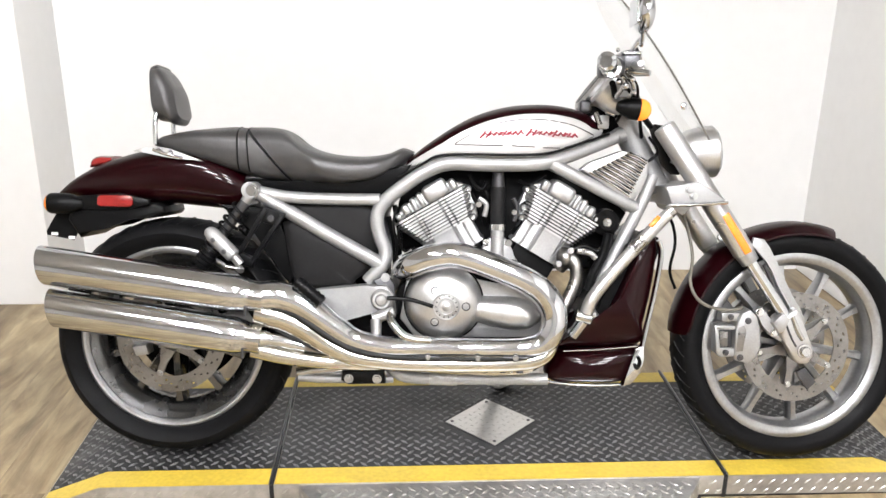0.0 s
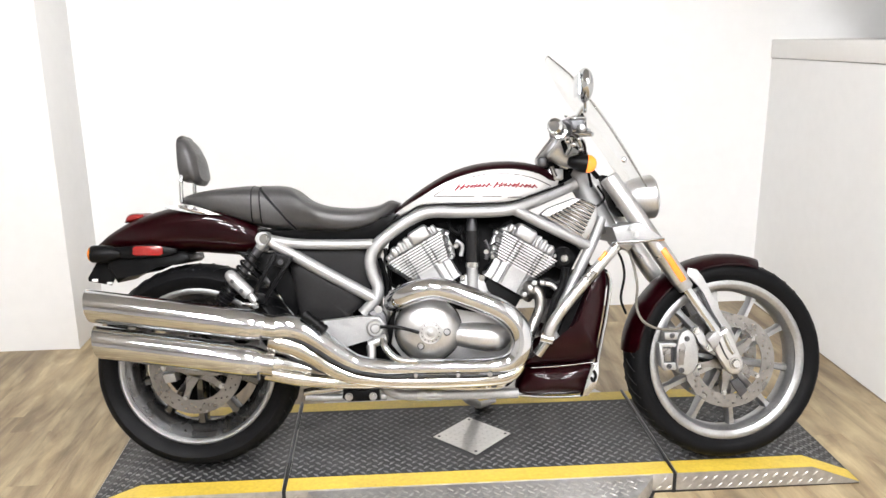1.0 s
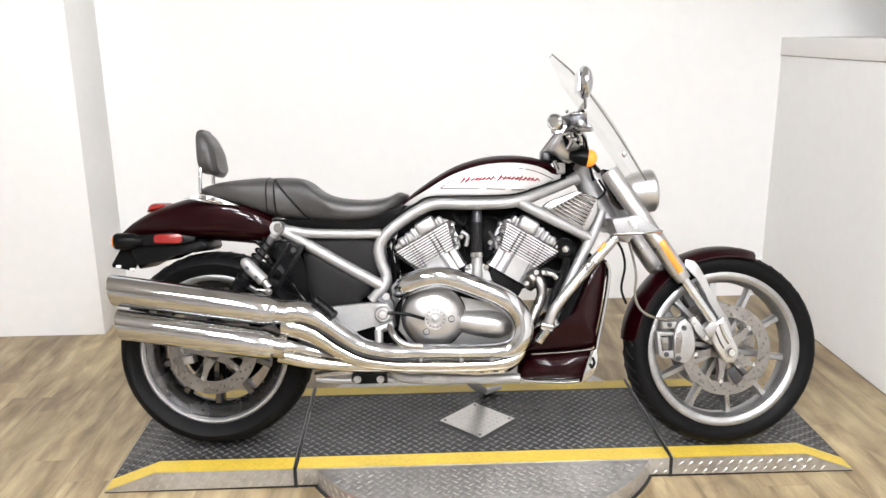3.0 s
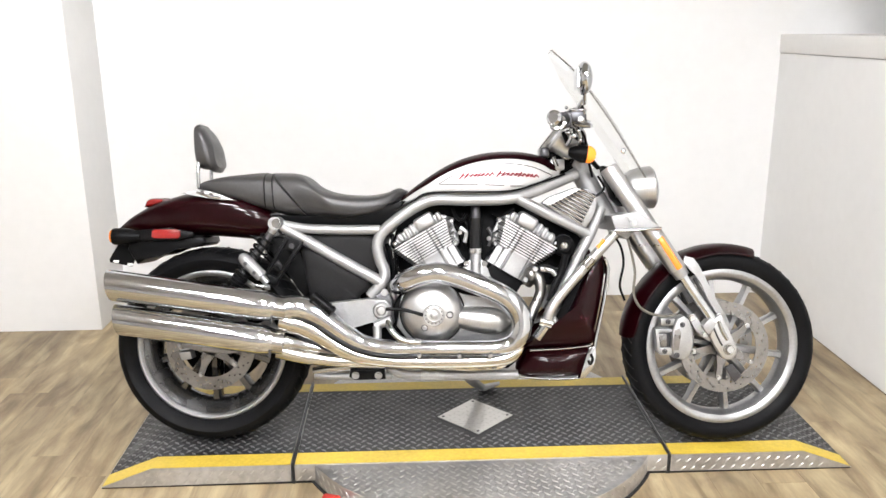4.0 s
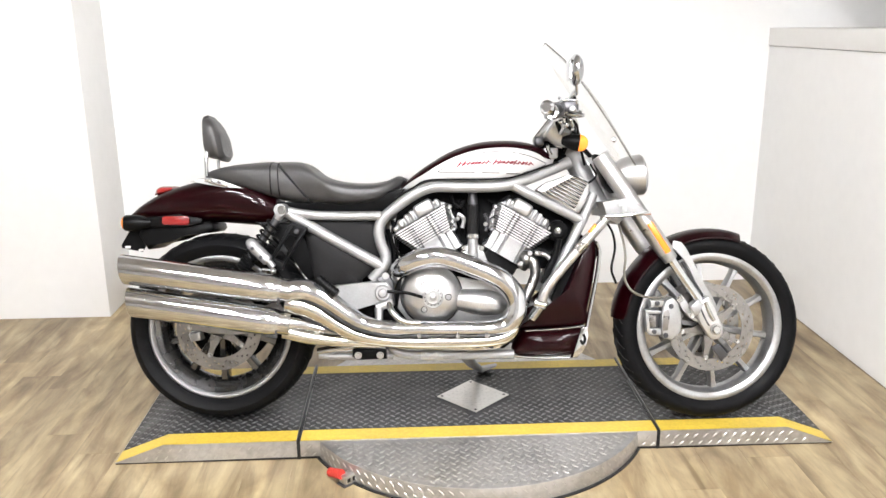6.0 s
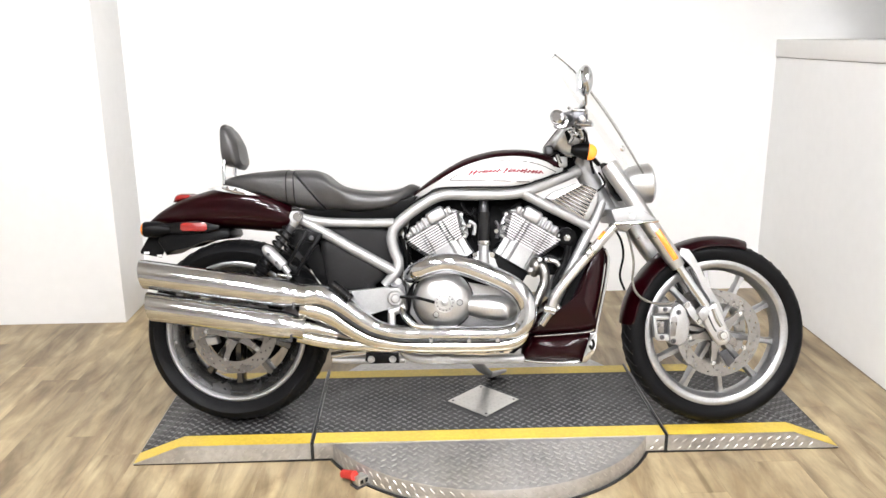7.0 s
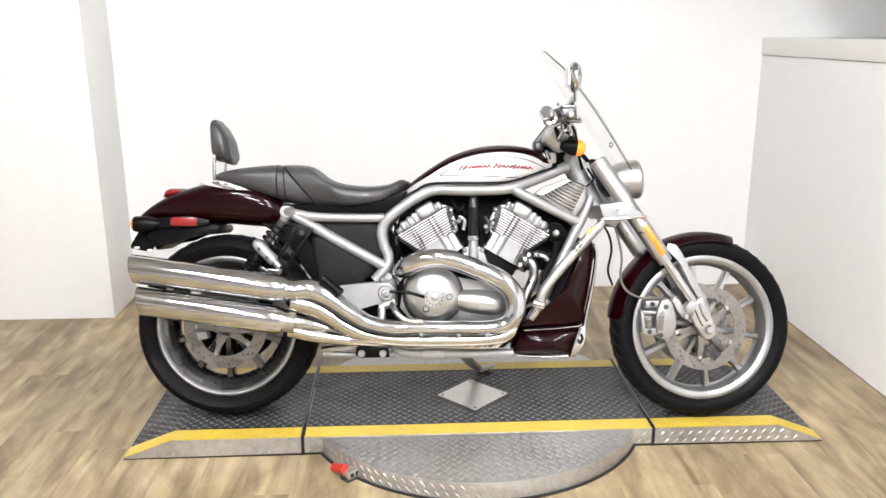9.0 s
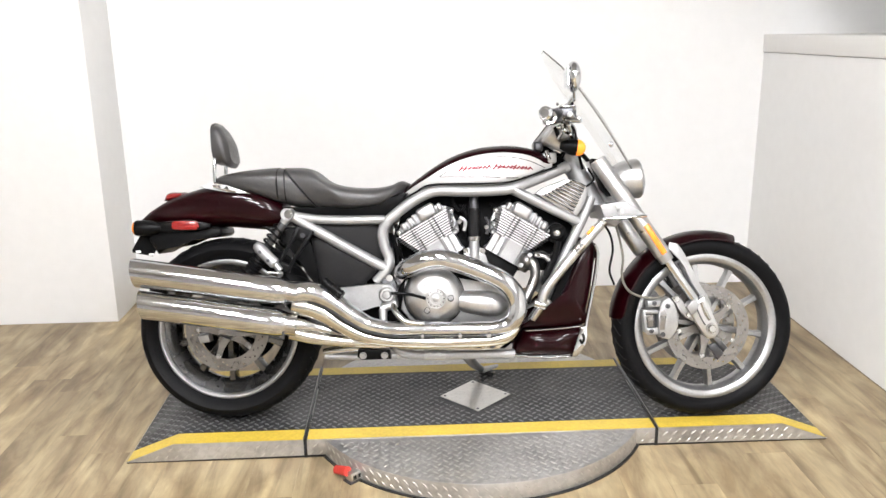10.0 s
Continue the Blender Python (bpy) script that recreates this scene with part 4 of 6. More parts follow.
clutch = part("clutch_cover", lathe([(0.0005, -0.208), (0.03, -0.206), (0.062, -0.198), (0.085, -0.186), (0.097, -0.172), (0.1, -0.155), (0.1, -0.12), (0.0005, -0.12)], (-0.107, 0, 0.447), 64), M_SATIN, bike, "domed polished clutch cover")
part("cover_gap", lathe([(0.099, -0.151), (0.1045, -0.151), (0.1045, -0.14), (0.099, -0.14)], (-0.107, 0, 0.447), 64), M_ENGBLACK, clutch)
bx, bz = -0.1, 0.443
for r0, r1, y in ((0.031, 0.036, -0.2095), (0.019, 0.023, -0.2105)):
    part("badge_ring", lathe([(r0, y), (r0 + 0.0012, y - 0.0015), (r1 - 0.0012, y - 0.0015), (r1, y), (r1, -0.198), (r0, -0.198)], (bx, 0, bz), 48), M_SATIN, clutch)
part("badge", lathe([(0.0005, -0.2135), (0.007, -0.213), (0.0115, -0.21), (0.012, -0.2), (0.0005, -0.2)], (bx, 0, bz), 28), M_ALU, clutch, "round raised maker's badge")
for i in range(14):
    a = 2 * math.pi * i / 14
    p = Vector((bx + 0.027 * math.cos(a), -0.208, bz + 0.027 * math.sin(a)))
    part("badge_mark", box((-0.0022, -0.002, -0.0014), (0.0022, 0.004, 0.0014), 0.0005, 1, Matrix.Translation(p) @ pose(0, 0, 0, 0, -math.degrees(a), 0)), M_DARKMETAL, clutch)
for a in (2.2, 0.0, -2.2):
    p = Vector((bx + 0.05 * math.cos(a), 0, bz + 0.05 * math.sin(a)))
    part("cover_recess", lathe([(0.0085, -0.203), (0.0098, -0.205), (0.011, -0.203), (0.011, -0.192), (0.0085, -0.192)], p, 24), M_DARKMETAL, clutch)
    bolt((p.x, -0.199, p.z), 0.0055, 0.008, clutch, M_ALU)
part("pump_cover", body([
    (-0.035, 0.462, -0.035, 0.398, 0.05), (0.016, 0.466, 0.016, 0.384, 0.062),
    (0.074, 0.464, 0.074, 0.374, 0.066), (0.118, 0.452, 0.118, 0.378, 0.058),
    (0.143, 0.43, 0.144, 0.398, 0.034)], 0.8, 32, 6, -0.13), M_SATIN, bike, "oblong satin water pump cover")
part("cover_flange", prism([(-0.205, 0.500), (-0.104, 0.536), (-0.012, 0.501), (0.114, 0.483), (0.163, 0.440), (0.163, 0.388), (0.124, 0.356), (-0.178, 0.349), (-0.221, 0.402)], -0.15, -0.125, 0.004), M_ALU, bike, "cast engine side flange")
for p in ((0.001, -0.150, 0.490), (0.052, -0.150, 0.486), (0.028, -0.150, 0.482)):
    bolt(p, 0.007, 0.01, bike, M_ALU)

# -- exhaust --
pipe_a = [(-0.219, -0.160, 0.530), (-0.190, -0.200, 0.548), (-0.146, -0.215, 0.568), (-0.089, -0.220, 0.578), (-0.032, -0.220, 0.566), (0.034, -0.220, 0.542), (0.090, -0.220, 0.519),
          (0.135, -0.220, 0.492), (0.165, -0.220, 0.455), (0.174, -0.220, 0.415), (0.162, -0.220, 0.374), (0.135, -0.220, 0.350), (0.090, -0.220, 0.341), (0.016, -0.220, 0.340), (-0.080, -0.220, 0.340), (-0.170, -0.225, 0.342),
          (-0.246, -0.235, 0.346), (-0.322, -0.238, 0.361), (-0.374, -0.240, 0.390), (-0.432, -0.242, 0.432), (-0.477, -0.245, 0.460), (-0.520, -0.248, 0.474), (-0.560, -0.250, 0.472), (-0.589, -0.250, 0.474)]
part("rear_exhaust_pipe", tube(pipe_a, [0.026] + [0.033] * 10 + [0.030, 0.027, 0.026, 0.026, 0.026, 0.026, 0.027, 0.031, 0.034, 0.036, 0.037, 0.036, 0.034], 28, 5), M_CHROME, bike, "chrome exhaust pipe sweeping round the engine to the upper muffler")
low_run = [(0.176, -0.222, 0.365), (0.158, -0.222, 0.330), (0.125, -0.222, 0.310), (0.060, -0.222, 0.302), (-0.055, -0.222, 0.299), (-0.180, -0.224, 0.300), (-0.275, -0.228, 0.308), (-0.345, -0.232, 0.324), (-0.405, -0.234, 0.354),
           (-0.455, -0.236, 0.388), (-0.505, -0.238, 0.414), (-0.546, -0.240, 0.424), (-0.575, -0.240, 0.430)]
# the floor's tan reflection on the pipe's lower side is put into this tint
part("pipe_shield", tube(low_run, [0.012, 0.018, 0.021, 0.0215, 0.0215, 0.0215, 0.022, 0.025, 0.028, 0.031, 0.033, 0.033, 0.030], 24, 5), M_WARMCHROME, bike, "chrome shield under the exhaust pipe, tinted for the floor's reflection")
connector = [(-0.235, -0.222, 0.290), (-0.300, -0.226, 0.293), (-0.38, -0.230, 0.302), (-0.450, -0.232, 0.310), (-0.520, -0.234, 0.322), (-0.585, -0.238, 0.340)]
part("lower_connector", tube(connector, [0.006, 0.012, 0.018, 0.021, 0.024, 0.026], 22, 5), M_WARMCHROME, bike, "warm-tinted chrome pipe to the lower muffler")
part("shield_gap", tube([(-0.285, -0.236, 0.292), (-0.36, -0.243, 0.316), (-0.43, -0.246, 0.342), (-0.478, -0.246, 0.367), (-0.525, -0.248, 0.388)], [0.002, 0.0035, 0.006, 0.006, 0.004], 8), M_DARK, bike)
part("lower_pipe", tube([(-0.454, -0.236, 0.342), (-0.496, -0.24, 0.354), (-0.54, -0.244, 0.364), (-0.59, -0.25, 0.368)], [0.012, 0.0165, 0.019, 0.03], 20), M_CHROME, bike, "short chrome pipe into the lower muffler")
# black tube drawing the dark line of shade and reflection between pipe and shield
part("pipe_shade_line", tube([(0.130, -0.240, 0.328), (0.085, -0.244, 0.3205), (0.0, -0.245, 0.3185), (-0.18, -0.248, 0.3195), (-0.262, -0.254, 0.326), (-0.335, -0.259, 0.344), (-0.39, -0.263, 0.374), (-0.445, -0.266, 0.412), (-0.495, -0.267, 0.439), (-0.55, -0.266, 0.448)], [0.002, 0.0035, 0.004, 0.004, 0.0045, 0.0055, 0.006, 0.006, 0.005, 0.003], 10), M_DARK, bike)
for p in ((-0.145, -0.246, 0.321), (-0.02, -0.246, 0.32), (0.075, -0.246, 0.322)):
    part("shield_clip", tube([(p[0] - 0.03, p[1] + 0.002, p[2]), (p[0] + 0.03, p[1] + 0.002, p[2])], 0.0032, 10, 1), M_DARKMETAL, bike)
    bolt(p, 0.0055, 0.007, bike, M_POLISH)
part("front_header", tube([(0.201, -0.080, 0.532), (0.223, -0.100, 0.561), (0.239, -0.115, 0.546), (0.241, -0.120, 0.503), (0.216, -0.130, 0.445), (0.187, -0.150, 0.381), (0.150, -0.180, 0.329)], [0.02, 0.021, 0.0185, 0.017, 0.017, 0.017, 0.017], 18), M_STEEL, bike, "heat-tinted front exhaust header")
part("collector_box", prism([(-0.231, 0.292), (0.108, 0.292), (0.13, 0.285), (0.11, 0.272), (0.02, 0.268), (-0.231, 0.276)], -0.215, -0.12, 0.005), M_WARMCHROME, bike, "warm-tinted chrome collector under the pipes")
for k in range(5):
    x = 0.0 + k * 0.022
    part("collector_bolt", tube([(x, -0.217, 0.277), (x, -0.217, 0.284)], 0.006 if k % 2 else 0.0085, 10, 1), M_WARMCHROME if k % 2 else M_DARKMETAL, bike)
for c0, c1 in (((-0.582, -0.250, 0.473), (-1.098, -0.250, 0.544)), ((-0.590, -0.250, 0.368), (-1.076, -0.250, 0.438))):
    a, b = Vector(c0), Vector(c1)
    ax = (b - a).normalized()
    bm = bmesh.new()
    rings = add_tube(bm, [a, a.lerp(b, 0.03), a.lerp(b, 0.08), a.lerp(b, 0.16), a.lerp(b, 0.6), b], [0.036, 0.042, 0.0465, 0.0475, 0.0475, 0.0475], 40, 1)
    for v in rings[-1]:
        v.co += ax * ((v.co.z - b.z) * 0.28)
    muf = part("muffler", bm, M_CHROME, bike, "long straight chrome muffler with a slash-cut end")
    bm = bmesh.new()
    q = add_tube(bm, [b - ax * 0.03, b + ax * 0.001], 0.04, 36, 1)
    for v in q[-1]:
        v.co += ax * ((v.co.z - b.z) * 0.28)
    part("outlet", bm, M_DARK, muf)
    part("clamp", tube([a - ax * 0.03, a + ax * 0.012], 0.0375, 32, 1), M_POLISH, muf, "polished muffler clamp")
    part("clamp_bolt", tube([a + Vector((-0.012, -0.03, -0.045)), a + Vector((-0.012, -0.03, -0.02))], 0.004, 8, 1), M_DARKMETAL, muf)
part("muffler_bracket", prism([(-0.605, 0.428), (-0.576, 0.438), (-0.535, 0.407), (-0.497, 0.380), (-0.508, 0.361), (-0.567, 0.377)], -0.215, -0.18, 0.004), M_ENGBLACK, bike, "dark muffler hanger bracket")

# -- lower rail, brake pedal gear, pegs --
part("lower_rail", tube([(-0.256, -0.150, 0.284), (-0.227, -0.150, 0.256), (-0.178, -0.150, 0.243), (-0.042, -0.150, 0.242), (0.168, -0.150, 0.244)], 0.0155, 18), M_FRAME, bike, "silver lower frame rail")
part("lower_rail", tube([(-0.490, -0.150, 0.255), (-0.431, -0.150, 0.265), (-0.353, -0.150, 0.274), (-0.295, -0.150, 0.290)], [0.012, 0.015, 0.015, 0.013], 16), M_POLISH, bike)
part("lower_rail", tube([(-0.486, -0.150, 0.243), (-0.412, -0.150, 0.239), (-0.237, -0.150, 0.241)], 0.0115, 14), M_FRAME, bike)
part("peg_mount", prism([(-0.367, 0.268), (-0.259, 0.268), (-0.255, 0.236), (-0.352, 0.233), (-0.371, 0.244)], -0.185, -0.15, 0.003), M_PLASTIC, bike, "black bracket with two bolts")
for p in ((-0.350, -0.186, 0.249), (-0.277, -0.186, 0.249)):
    bolt(p, 0.009, 0.008, bike, M_POLISH)
part("rail_coupling", tube([(-0.143, -0.150, 0.243), (-0.069, -0.150, 0.242)], 0.018, 18, 1), M_ALU, bike)
for p in ((-0.125, -0.170, 0.248), (-0.092, -0.170, 0.248)):
    bolt(p, 0.007, 0.007, bike, M_ALU)
part("foot_peg", tube([(-0.470, -0.255, 0.510), (-0.408, -0.268, 0.461)], 0.0155, 16, 1), M_PLASTIC, bike, "folded black rubber passenger peg")
for i in range(6):
    p = Vector((-0.470, -0.255, 0.510)).lerp(Vector((-0.408, -0.268, 0.461)), 0.08 + i * 0.165)
    part("peg_ridge", tube([p - Vector((0.0025, 0, -0.002)), p + Vector((0.0025, 0, -0.002))], 0.0178, 16, 1), M_PLASTIC, bike)
part("brake_pedal", tube([(-0.246, -0.200, 0.428), (-0.236, -0.225, 0.404), (-0.212, -0.238, 0.378), (-0.184, -0.240, 0.366), (-0.140, -0.236, 0.362)], 0.0105, 14), M_POLISH, bike, "polished brake pedal arm")
part("pedal_pivot", tube([(-0.286, -0.200, 0.409), (-0.233, -0.200, 0.428)], 0.014, 16, 1), M_ALU, bike)
part("brake_cylinder", tube([(-0.278, -0.210, 0.410), (-0.276, -0.220, 0.344)], [0.014, 0.012], 16, 1), M_ALU, bike)
part("brake_rod", tube([(-0.252, -0.190, 0.461), (-0.195, -0.190, 0.458), (-0.133, -0.210, 0.444)], 0.0055, 8), M_PLASTIC, bike)
part("frame_bracket", prism([(-0.289, 0.501), (-0.254, 0.519), (-0.235, 0.492), (-0.228, 0.414), (-0.255, 0.414), (-0.274, 0.482)], -0.165, -0.13, 0.004), M_DARKMETAL, bike)
bolt((-0.258, -0.166, 0.511), 0.0085, 0.012, bike, M_ALU)
stand = part("side_stand", tube([(0.0, 0.12, 0.2), (0.035, 0.24, 0.14), (0.074, 0.36, 0.093)], [0.02, 0.018, 0.012], 14), M_FRAME, bike, "silver side stand, swung out")
part("stand_foot", prism([(0.06, 0.084), (0.08, 0.083), (0.135, 0.105), (0.138, 0.112), (0.07, 0.1)], 0.34, 0.385, 0.003), M_ALU, stand)

# -- tank cover --
TANK = [(-0.215, 0.805, -0.225, 0.778, 0.06), (-0.171, 0.845, -0.177, 0.799, 0.095),
        (-0.100, 0.895, -0.109, 0.820, 0.13), (-0.030, 0.933, -0.031, 0.817, 0.145),
        (0.050, 0.957, 0.046, 0.817, 0.15), (0.131, 0.965, 0.123, 0.819, 0.143),
        (0.201, 0.961, 0.182, 0.831, 0.125), (0.261, 0.945, 0.244, 0.855, 0.1), (0.317, 0.910, 0.306, 0.880, 0.06)]
part("tank_cover", body(TANK, 0.62, 56, low=0.3), M_SILVER, bike, "silver painted tank cover with black pinstripe")
rings = []
top, foot = smooth_path([Vector(s[:3]) for s in TANK], 5), smooth_path([Vector((s[3], s[4], 0)) for s in TANK], 5)


def tank_point(k, t, out=0.0):
    """A point of the tank's skin at station k and height share t on its near side, pushed outward."""
    a, b = top[k], foot[k]
    sn = max(-1.0, min(1.0, 2 * t - 1))
    pw = 0.62 if sn > 0 else 0.3
    h = abs(sn) ** (1 / pw)
    cs = math.sqrt(max(0.0, 1 - h * h)) ** pw
    p = Vector((a.z + (a.x - a.z) * t, -cs * b.y, b.x + (a.y - b.x) * t))
    return p + Vector((0, -out, out * 0.5))


for k in range(len(top)):
    a, b = top[k], foot[k]
    high = max(a.y - b.x, 0.004)
    t0 = max(0.55, 1 - 0.03 / high)
    ts = [t0 + (1 - t0) * i / 6 for i in range(7)]
    up = [tank_point(k, t, 0.0022) for t in ts]
    rings.append(up + [Vector((p.x, -p.y, p.z)) for p in reversed(up[:-1])] + [Vector((p.x, -p.y * 0.9, p.z - 0.006)) for p in up[:-1]] + [Vector((p.x, p.y * 0.9, p.z - 0.006)) for p in reversed(up)])
part("tank_top_panel", loft(rings[1:-1]), M_MAROON, bike, "dark cherry painted tank top")


def on_tank(u, v, out=0.0006):
    """A point of the tank's near side at bike x = u, z = v."""
    best = min(range(len(top)), key=lambda k: abs(top[k].z + (top[k].x - top[k].z) * 0.5 - u))
    a, b = top[best], foot[best]
    t = (v - b.x) / max(a.y - b.x, 1e-4)
    p = tank_point(best, max(0.02, min(0.97, t)), out)
    return Vector((u, p.y, v))


def stripe(name, pts, r, mat, parent, label=""):
    path = smooth_path([(x, 0, z) for x, z in pts], 8)
    return part(name, tube([on_tank(p.x, p.z) for p in path], r, 6, 1), mat, parent, label)


tank = bpy.data.objects["tank_cover"]
stripe("pinstripe", [(-0.083, 0.856), (-0.041, 0.881), (0.017, 0.906), (0.084, 0.919), (0.152, 0.919), (0.221, 0.908), (0.284, 0.884)], 0.0014, M_PINSTRIPE, tank)
stripe("pinstripe", [(0.284, 0.880), (0.242, 0.862), (0.202, 0.850)], 0.0014, M_PINSTRIPE, tank)
for u0, u1 in (((-0.083, 0.854), (0.040, 0.852)), ((0.063, 0.852), (0.123, 0.850)), ((0.144, 0.848), (0.190, 0.848))):
    stripe("pinstripe", [u0, ((u0[0] + u1[0]) / 2, (u0[1] + u1[1]) / 2), u1], 0.0014, M_PINSTRIPE, tank)
# red maker's mark: a row of plain slanting bars of the lettering's height on a wavy stroke
mx, mz = (-0.012, 0.879)


def mark_z(x):
    return mz + 0.0065 * math.sin(math.pi * x / 0.26)


bars_at = [(0.0, 0.017), (0.015, 0.017), (0.118, 0.017), (0.133, 0.013)] + [(0.031 + 0.0125 * k, 0.0125 if k % 3 == 2 else 0.0085) for k in range(6)] + [(0.148 + 0.0128 * k, 0.014 if k == 3 else 0.0085) for k in range(8)]
for x, tall in bars_at:
    z = mark_z(x)
    stripe("red_mark", [(mx + x - 0.002 - tall * 0.3, z - tall * 0.5), (mx + x, z), (mx + x + 0.002 + tall * 0.35, z + tall * 0.62)], 0.0026, M_SCRIPT, tank)
for x0, x1 in ((0.0, 0.105), (0.116, 0.25)):
    stripe("red_mark", [(mx + x0 + (x1 - x0) * k / 14, mark_z(x0 + (x1 - x0) * k / 14) + (0.0028 if k % 2 else -0.0028)) for k in range(15)], 0.0019, M_SCRIPT, tank)
part("tank_seal", tube([(-0.227, -0.135, 0.768), (-0.167, -0.140, 0.802), (-0.124, -0.145, 0.825), (-0.041, -0.150, 0.829), (0.075, -0.150, 0.829), (0.162, -0.140, 0.835), (0.252, -0.110, 0.863), (0.325, -0.080, 0.888)], 0.0035, 8), M_PLASTIC, bike)

# -- radiator side, shroud --
part("air_scoop", prism([(0.246, 0.793), (0.269, 0.812), (0.352, 0.843), (0.395, 0.836), (0.422, 0.820), (0.423, 0.777), (0.407, 0.738), (0.388, 0.714), (0.364, 0.722)], -0.115, -0.06, 0.006), M_ALU, bike, "silver ribbed air scoop")
for i in range(9):
    f = i / 8
    x0, z0 = (0.261, 0.791)
    x1, z1 = (0.362, 0.837)
    x2, z2 = (0.384, 0.720)
    x3, z3 = (0.421, 0.810)
    a = Vector((x0 + (x1 - x0) * f, -0.117, z0 + (z1 - z0) * f))
    b = Vector((x2 + (x3 - x2) * f, -0.117, z2 + (z3 - z2) * f))
    part("scoop_rib", tube([a.lerp(b, 0.06), a.lerp(b, 0.5) + Vector((0.002, -0.003, 0.003)), a.lerp(b, 0.94)], 0.0024, 8), M_POLISH, bike)
    part("scoop_slot", tube([a.lerp(b, 0.1) + Vector((0.004, 0.0012, 0.005)), a.lerp(b, 0.9) + Vector((0.004, 0.0012, 0.005))], 0.0026, 6, 1), M_DARK, bike)
SHROUD = [(0.408, 0.630), (0.425, 0.638), (0.439, 0.624), (0.443, 0.584), (0.432, 0.491), (0.413, 0.395), (0.400, 0.342), (0.195, 0.329), (0.211, 0.356), (0.247, 0.376), (0.290, 0.393), (0.313, 0.418), (0.345, 0.482), (0.378, 0.561)]
for s in (-1, 1):
    part("radiator_shroud", pillow(SHROUD, s * 0.09, s * 0.147, 0.042, 18, 0.06, 2.6), M_MAROON, bike, "dark cherry painted radiator shroud", smooth=75)
for s in (-1, 1):
    part("shroud_scoop", pillow([(0.195, 0.323), (0.402, 0.338), (0.394, 0.282), (0.375, 0.243), (0.267, 0.236), (0.174, 0.242), (0.167, 0.275)], s * 0.09, s * 0.140, 0.052, 20, 0.06, 2.2), M_MAROON, bike, "dark cherry painted lower scoop", smooth=75)
part("shroud_line", tube([(0.203, -0.187, 0.328), (0.303, -0.190, 0.334), (0.395, -0.187, 0.343)], 0.0022, 8), M_CHROME, bike)
part("shroud_trim", tube([(0.440, -0.175, 0.615), (0.448, -0.175, 0.578), (0.435, -0.175, 0.482), (0.414, -0.175, 0.376), (0.401, -0.175, 0.298)], 0.0065, 12, flat=2.0), M_CHROME, bike, "bright trim strip along the radiator edge")
part("scoop_corner", prism([(0.385, 0.336), (0.41, 0.346), (0.412, 0.31), (0.404, 0.272), (0.378, 0.241), (0.352, 0.236), (0.37, 0.262)], -0.19, -0.165, 0.004), M_CHROME, bike, "chrome corner of the lower scoop")
part("corner_mark", tube([(0.394, -0.1925, 0.318), (0.400, -0.1925, 0.300), (0.392, -0.1925, 0.285), (0.386, -0.1925, 0.298)], 0.004, 8), M_PLASTIC, bike)
part("scoop_lip", tube([(0.168, -0.168, 0.242), (0.235, -0.172, 0.236), (0.320, -0.172, 0.235), (0.376, -0.17, 0.240)], 0.0045, 10), M_CHROME, bike, "bright lip under the lower scoop")
part("radiator_core", prism([(0.367, 0.600), (0.448, 0.620), (0.449, 0.579), (0.338, 0.272), (0.225, 0.272)], -0.15, 0.15, 0.006), M_ENGBLACK, bike)
part("guard_bar", tube([(0.461, -0.200, 0.691), (0.412, -0.200, 0.638), (0.343, -0.200, 0.560), (0.290, -0.200, 0.495), (0.267, -0.200, 0.460), (0.257, -0.198, 0.429)], [0.015, 0.0165, 0.0165, 0.0165, 0.0165, 0.0165], 18), M_SATIN, bike, "satin silver guard bar along the radiator")
part("guard_cap", tube([(0.466, -0.200, 0.697), (0.456, -0.200, 0.686)], 0.0165, 18, 1), M_POLISH, bike)
part("guard_reflector", tube([(0.430, -0.213, 0.678), (0.409, -0.213, 0.653)], 0.0062, 10, 1), M_AMBER, bike, "small amber reflector")
part("guard_clamp", tube([(0.395, -0.200, 0.622), (0.370, -0.200, 0.593)], 0.0175, 18, 1), M_POLISH, bike)
for p in ((0.373, -0.214, 0.603), (0.386, -0.214, 0.617)):
    bolt(p, 0.0045, 0.009, bike, M_CHROME)
part("guard_foot", tube([(0.271, -0.195, 0.414), (0.234, -0.190, 0.422)], 0.0165, 16, 1), M_POLISH, bike)
part("guard_foot", tube([(0.251, -0.190, 0.407), (0.224, -0.185, 0.368)], 0.016, 16, 1), M_CHROME, bike)
part("hinge_link", tube([(0.266, -0.170, 0.445), (0.290, -0.170, 0.404)], 0.012, 12, 1), M_ALU, bike)

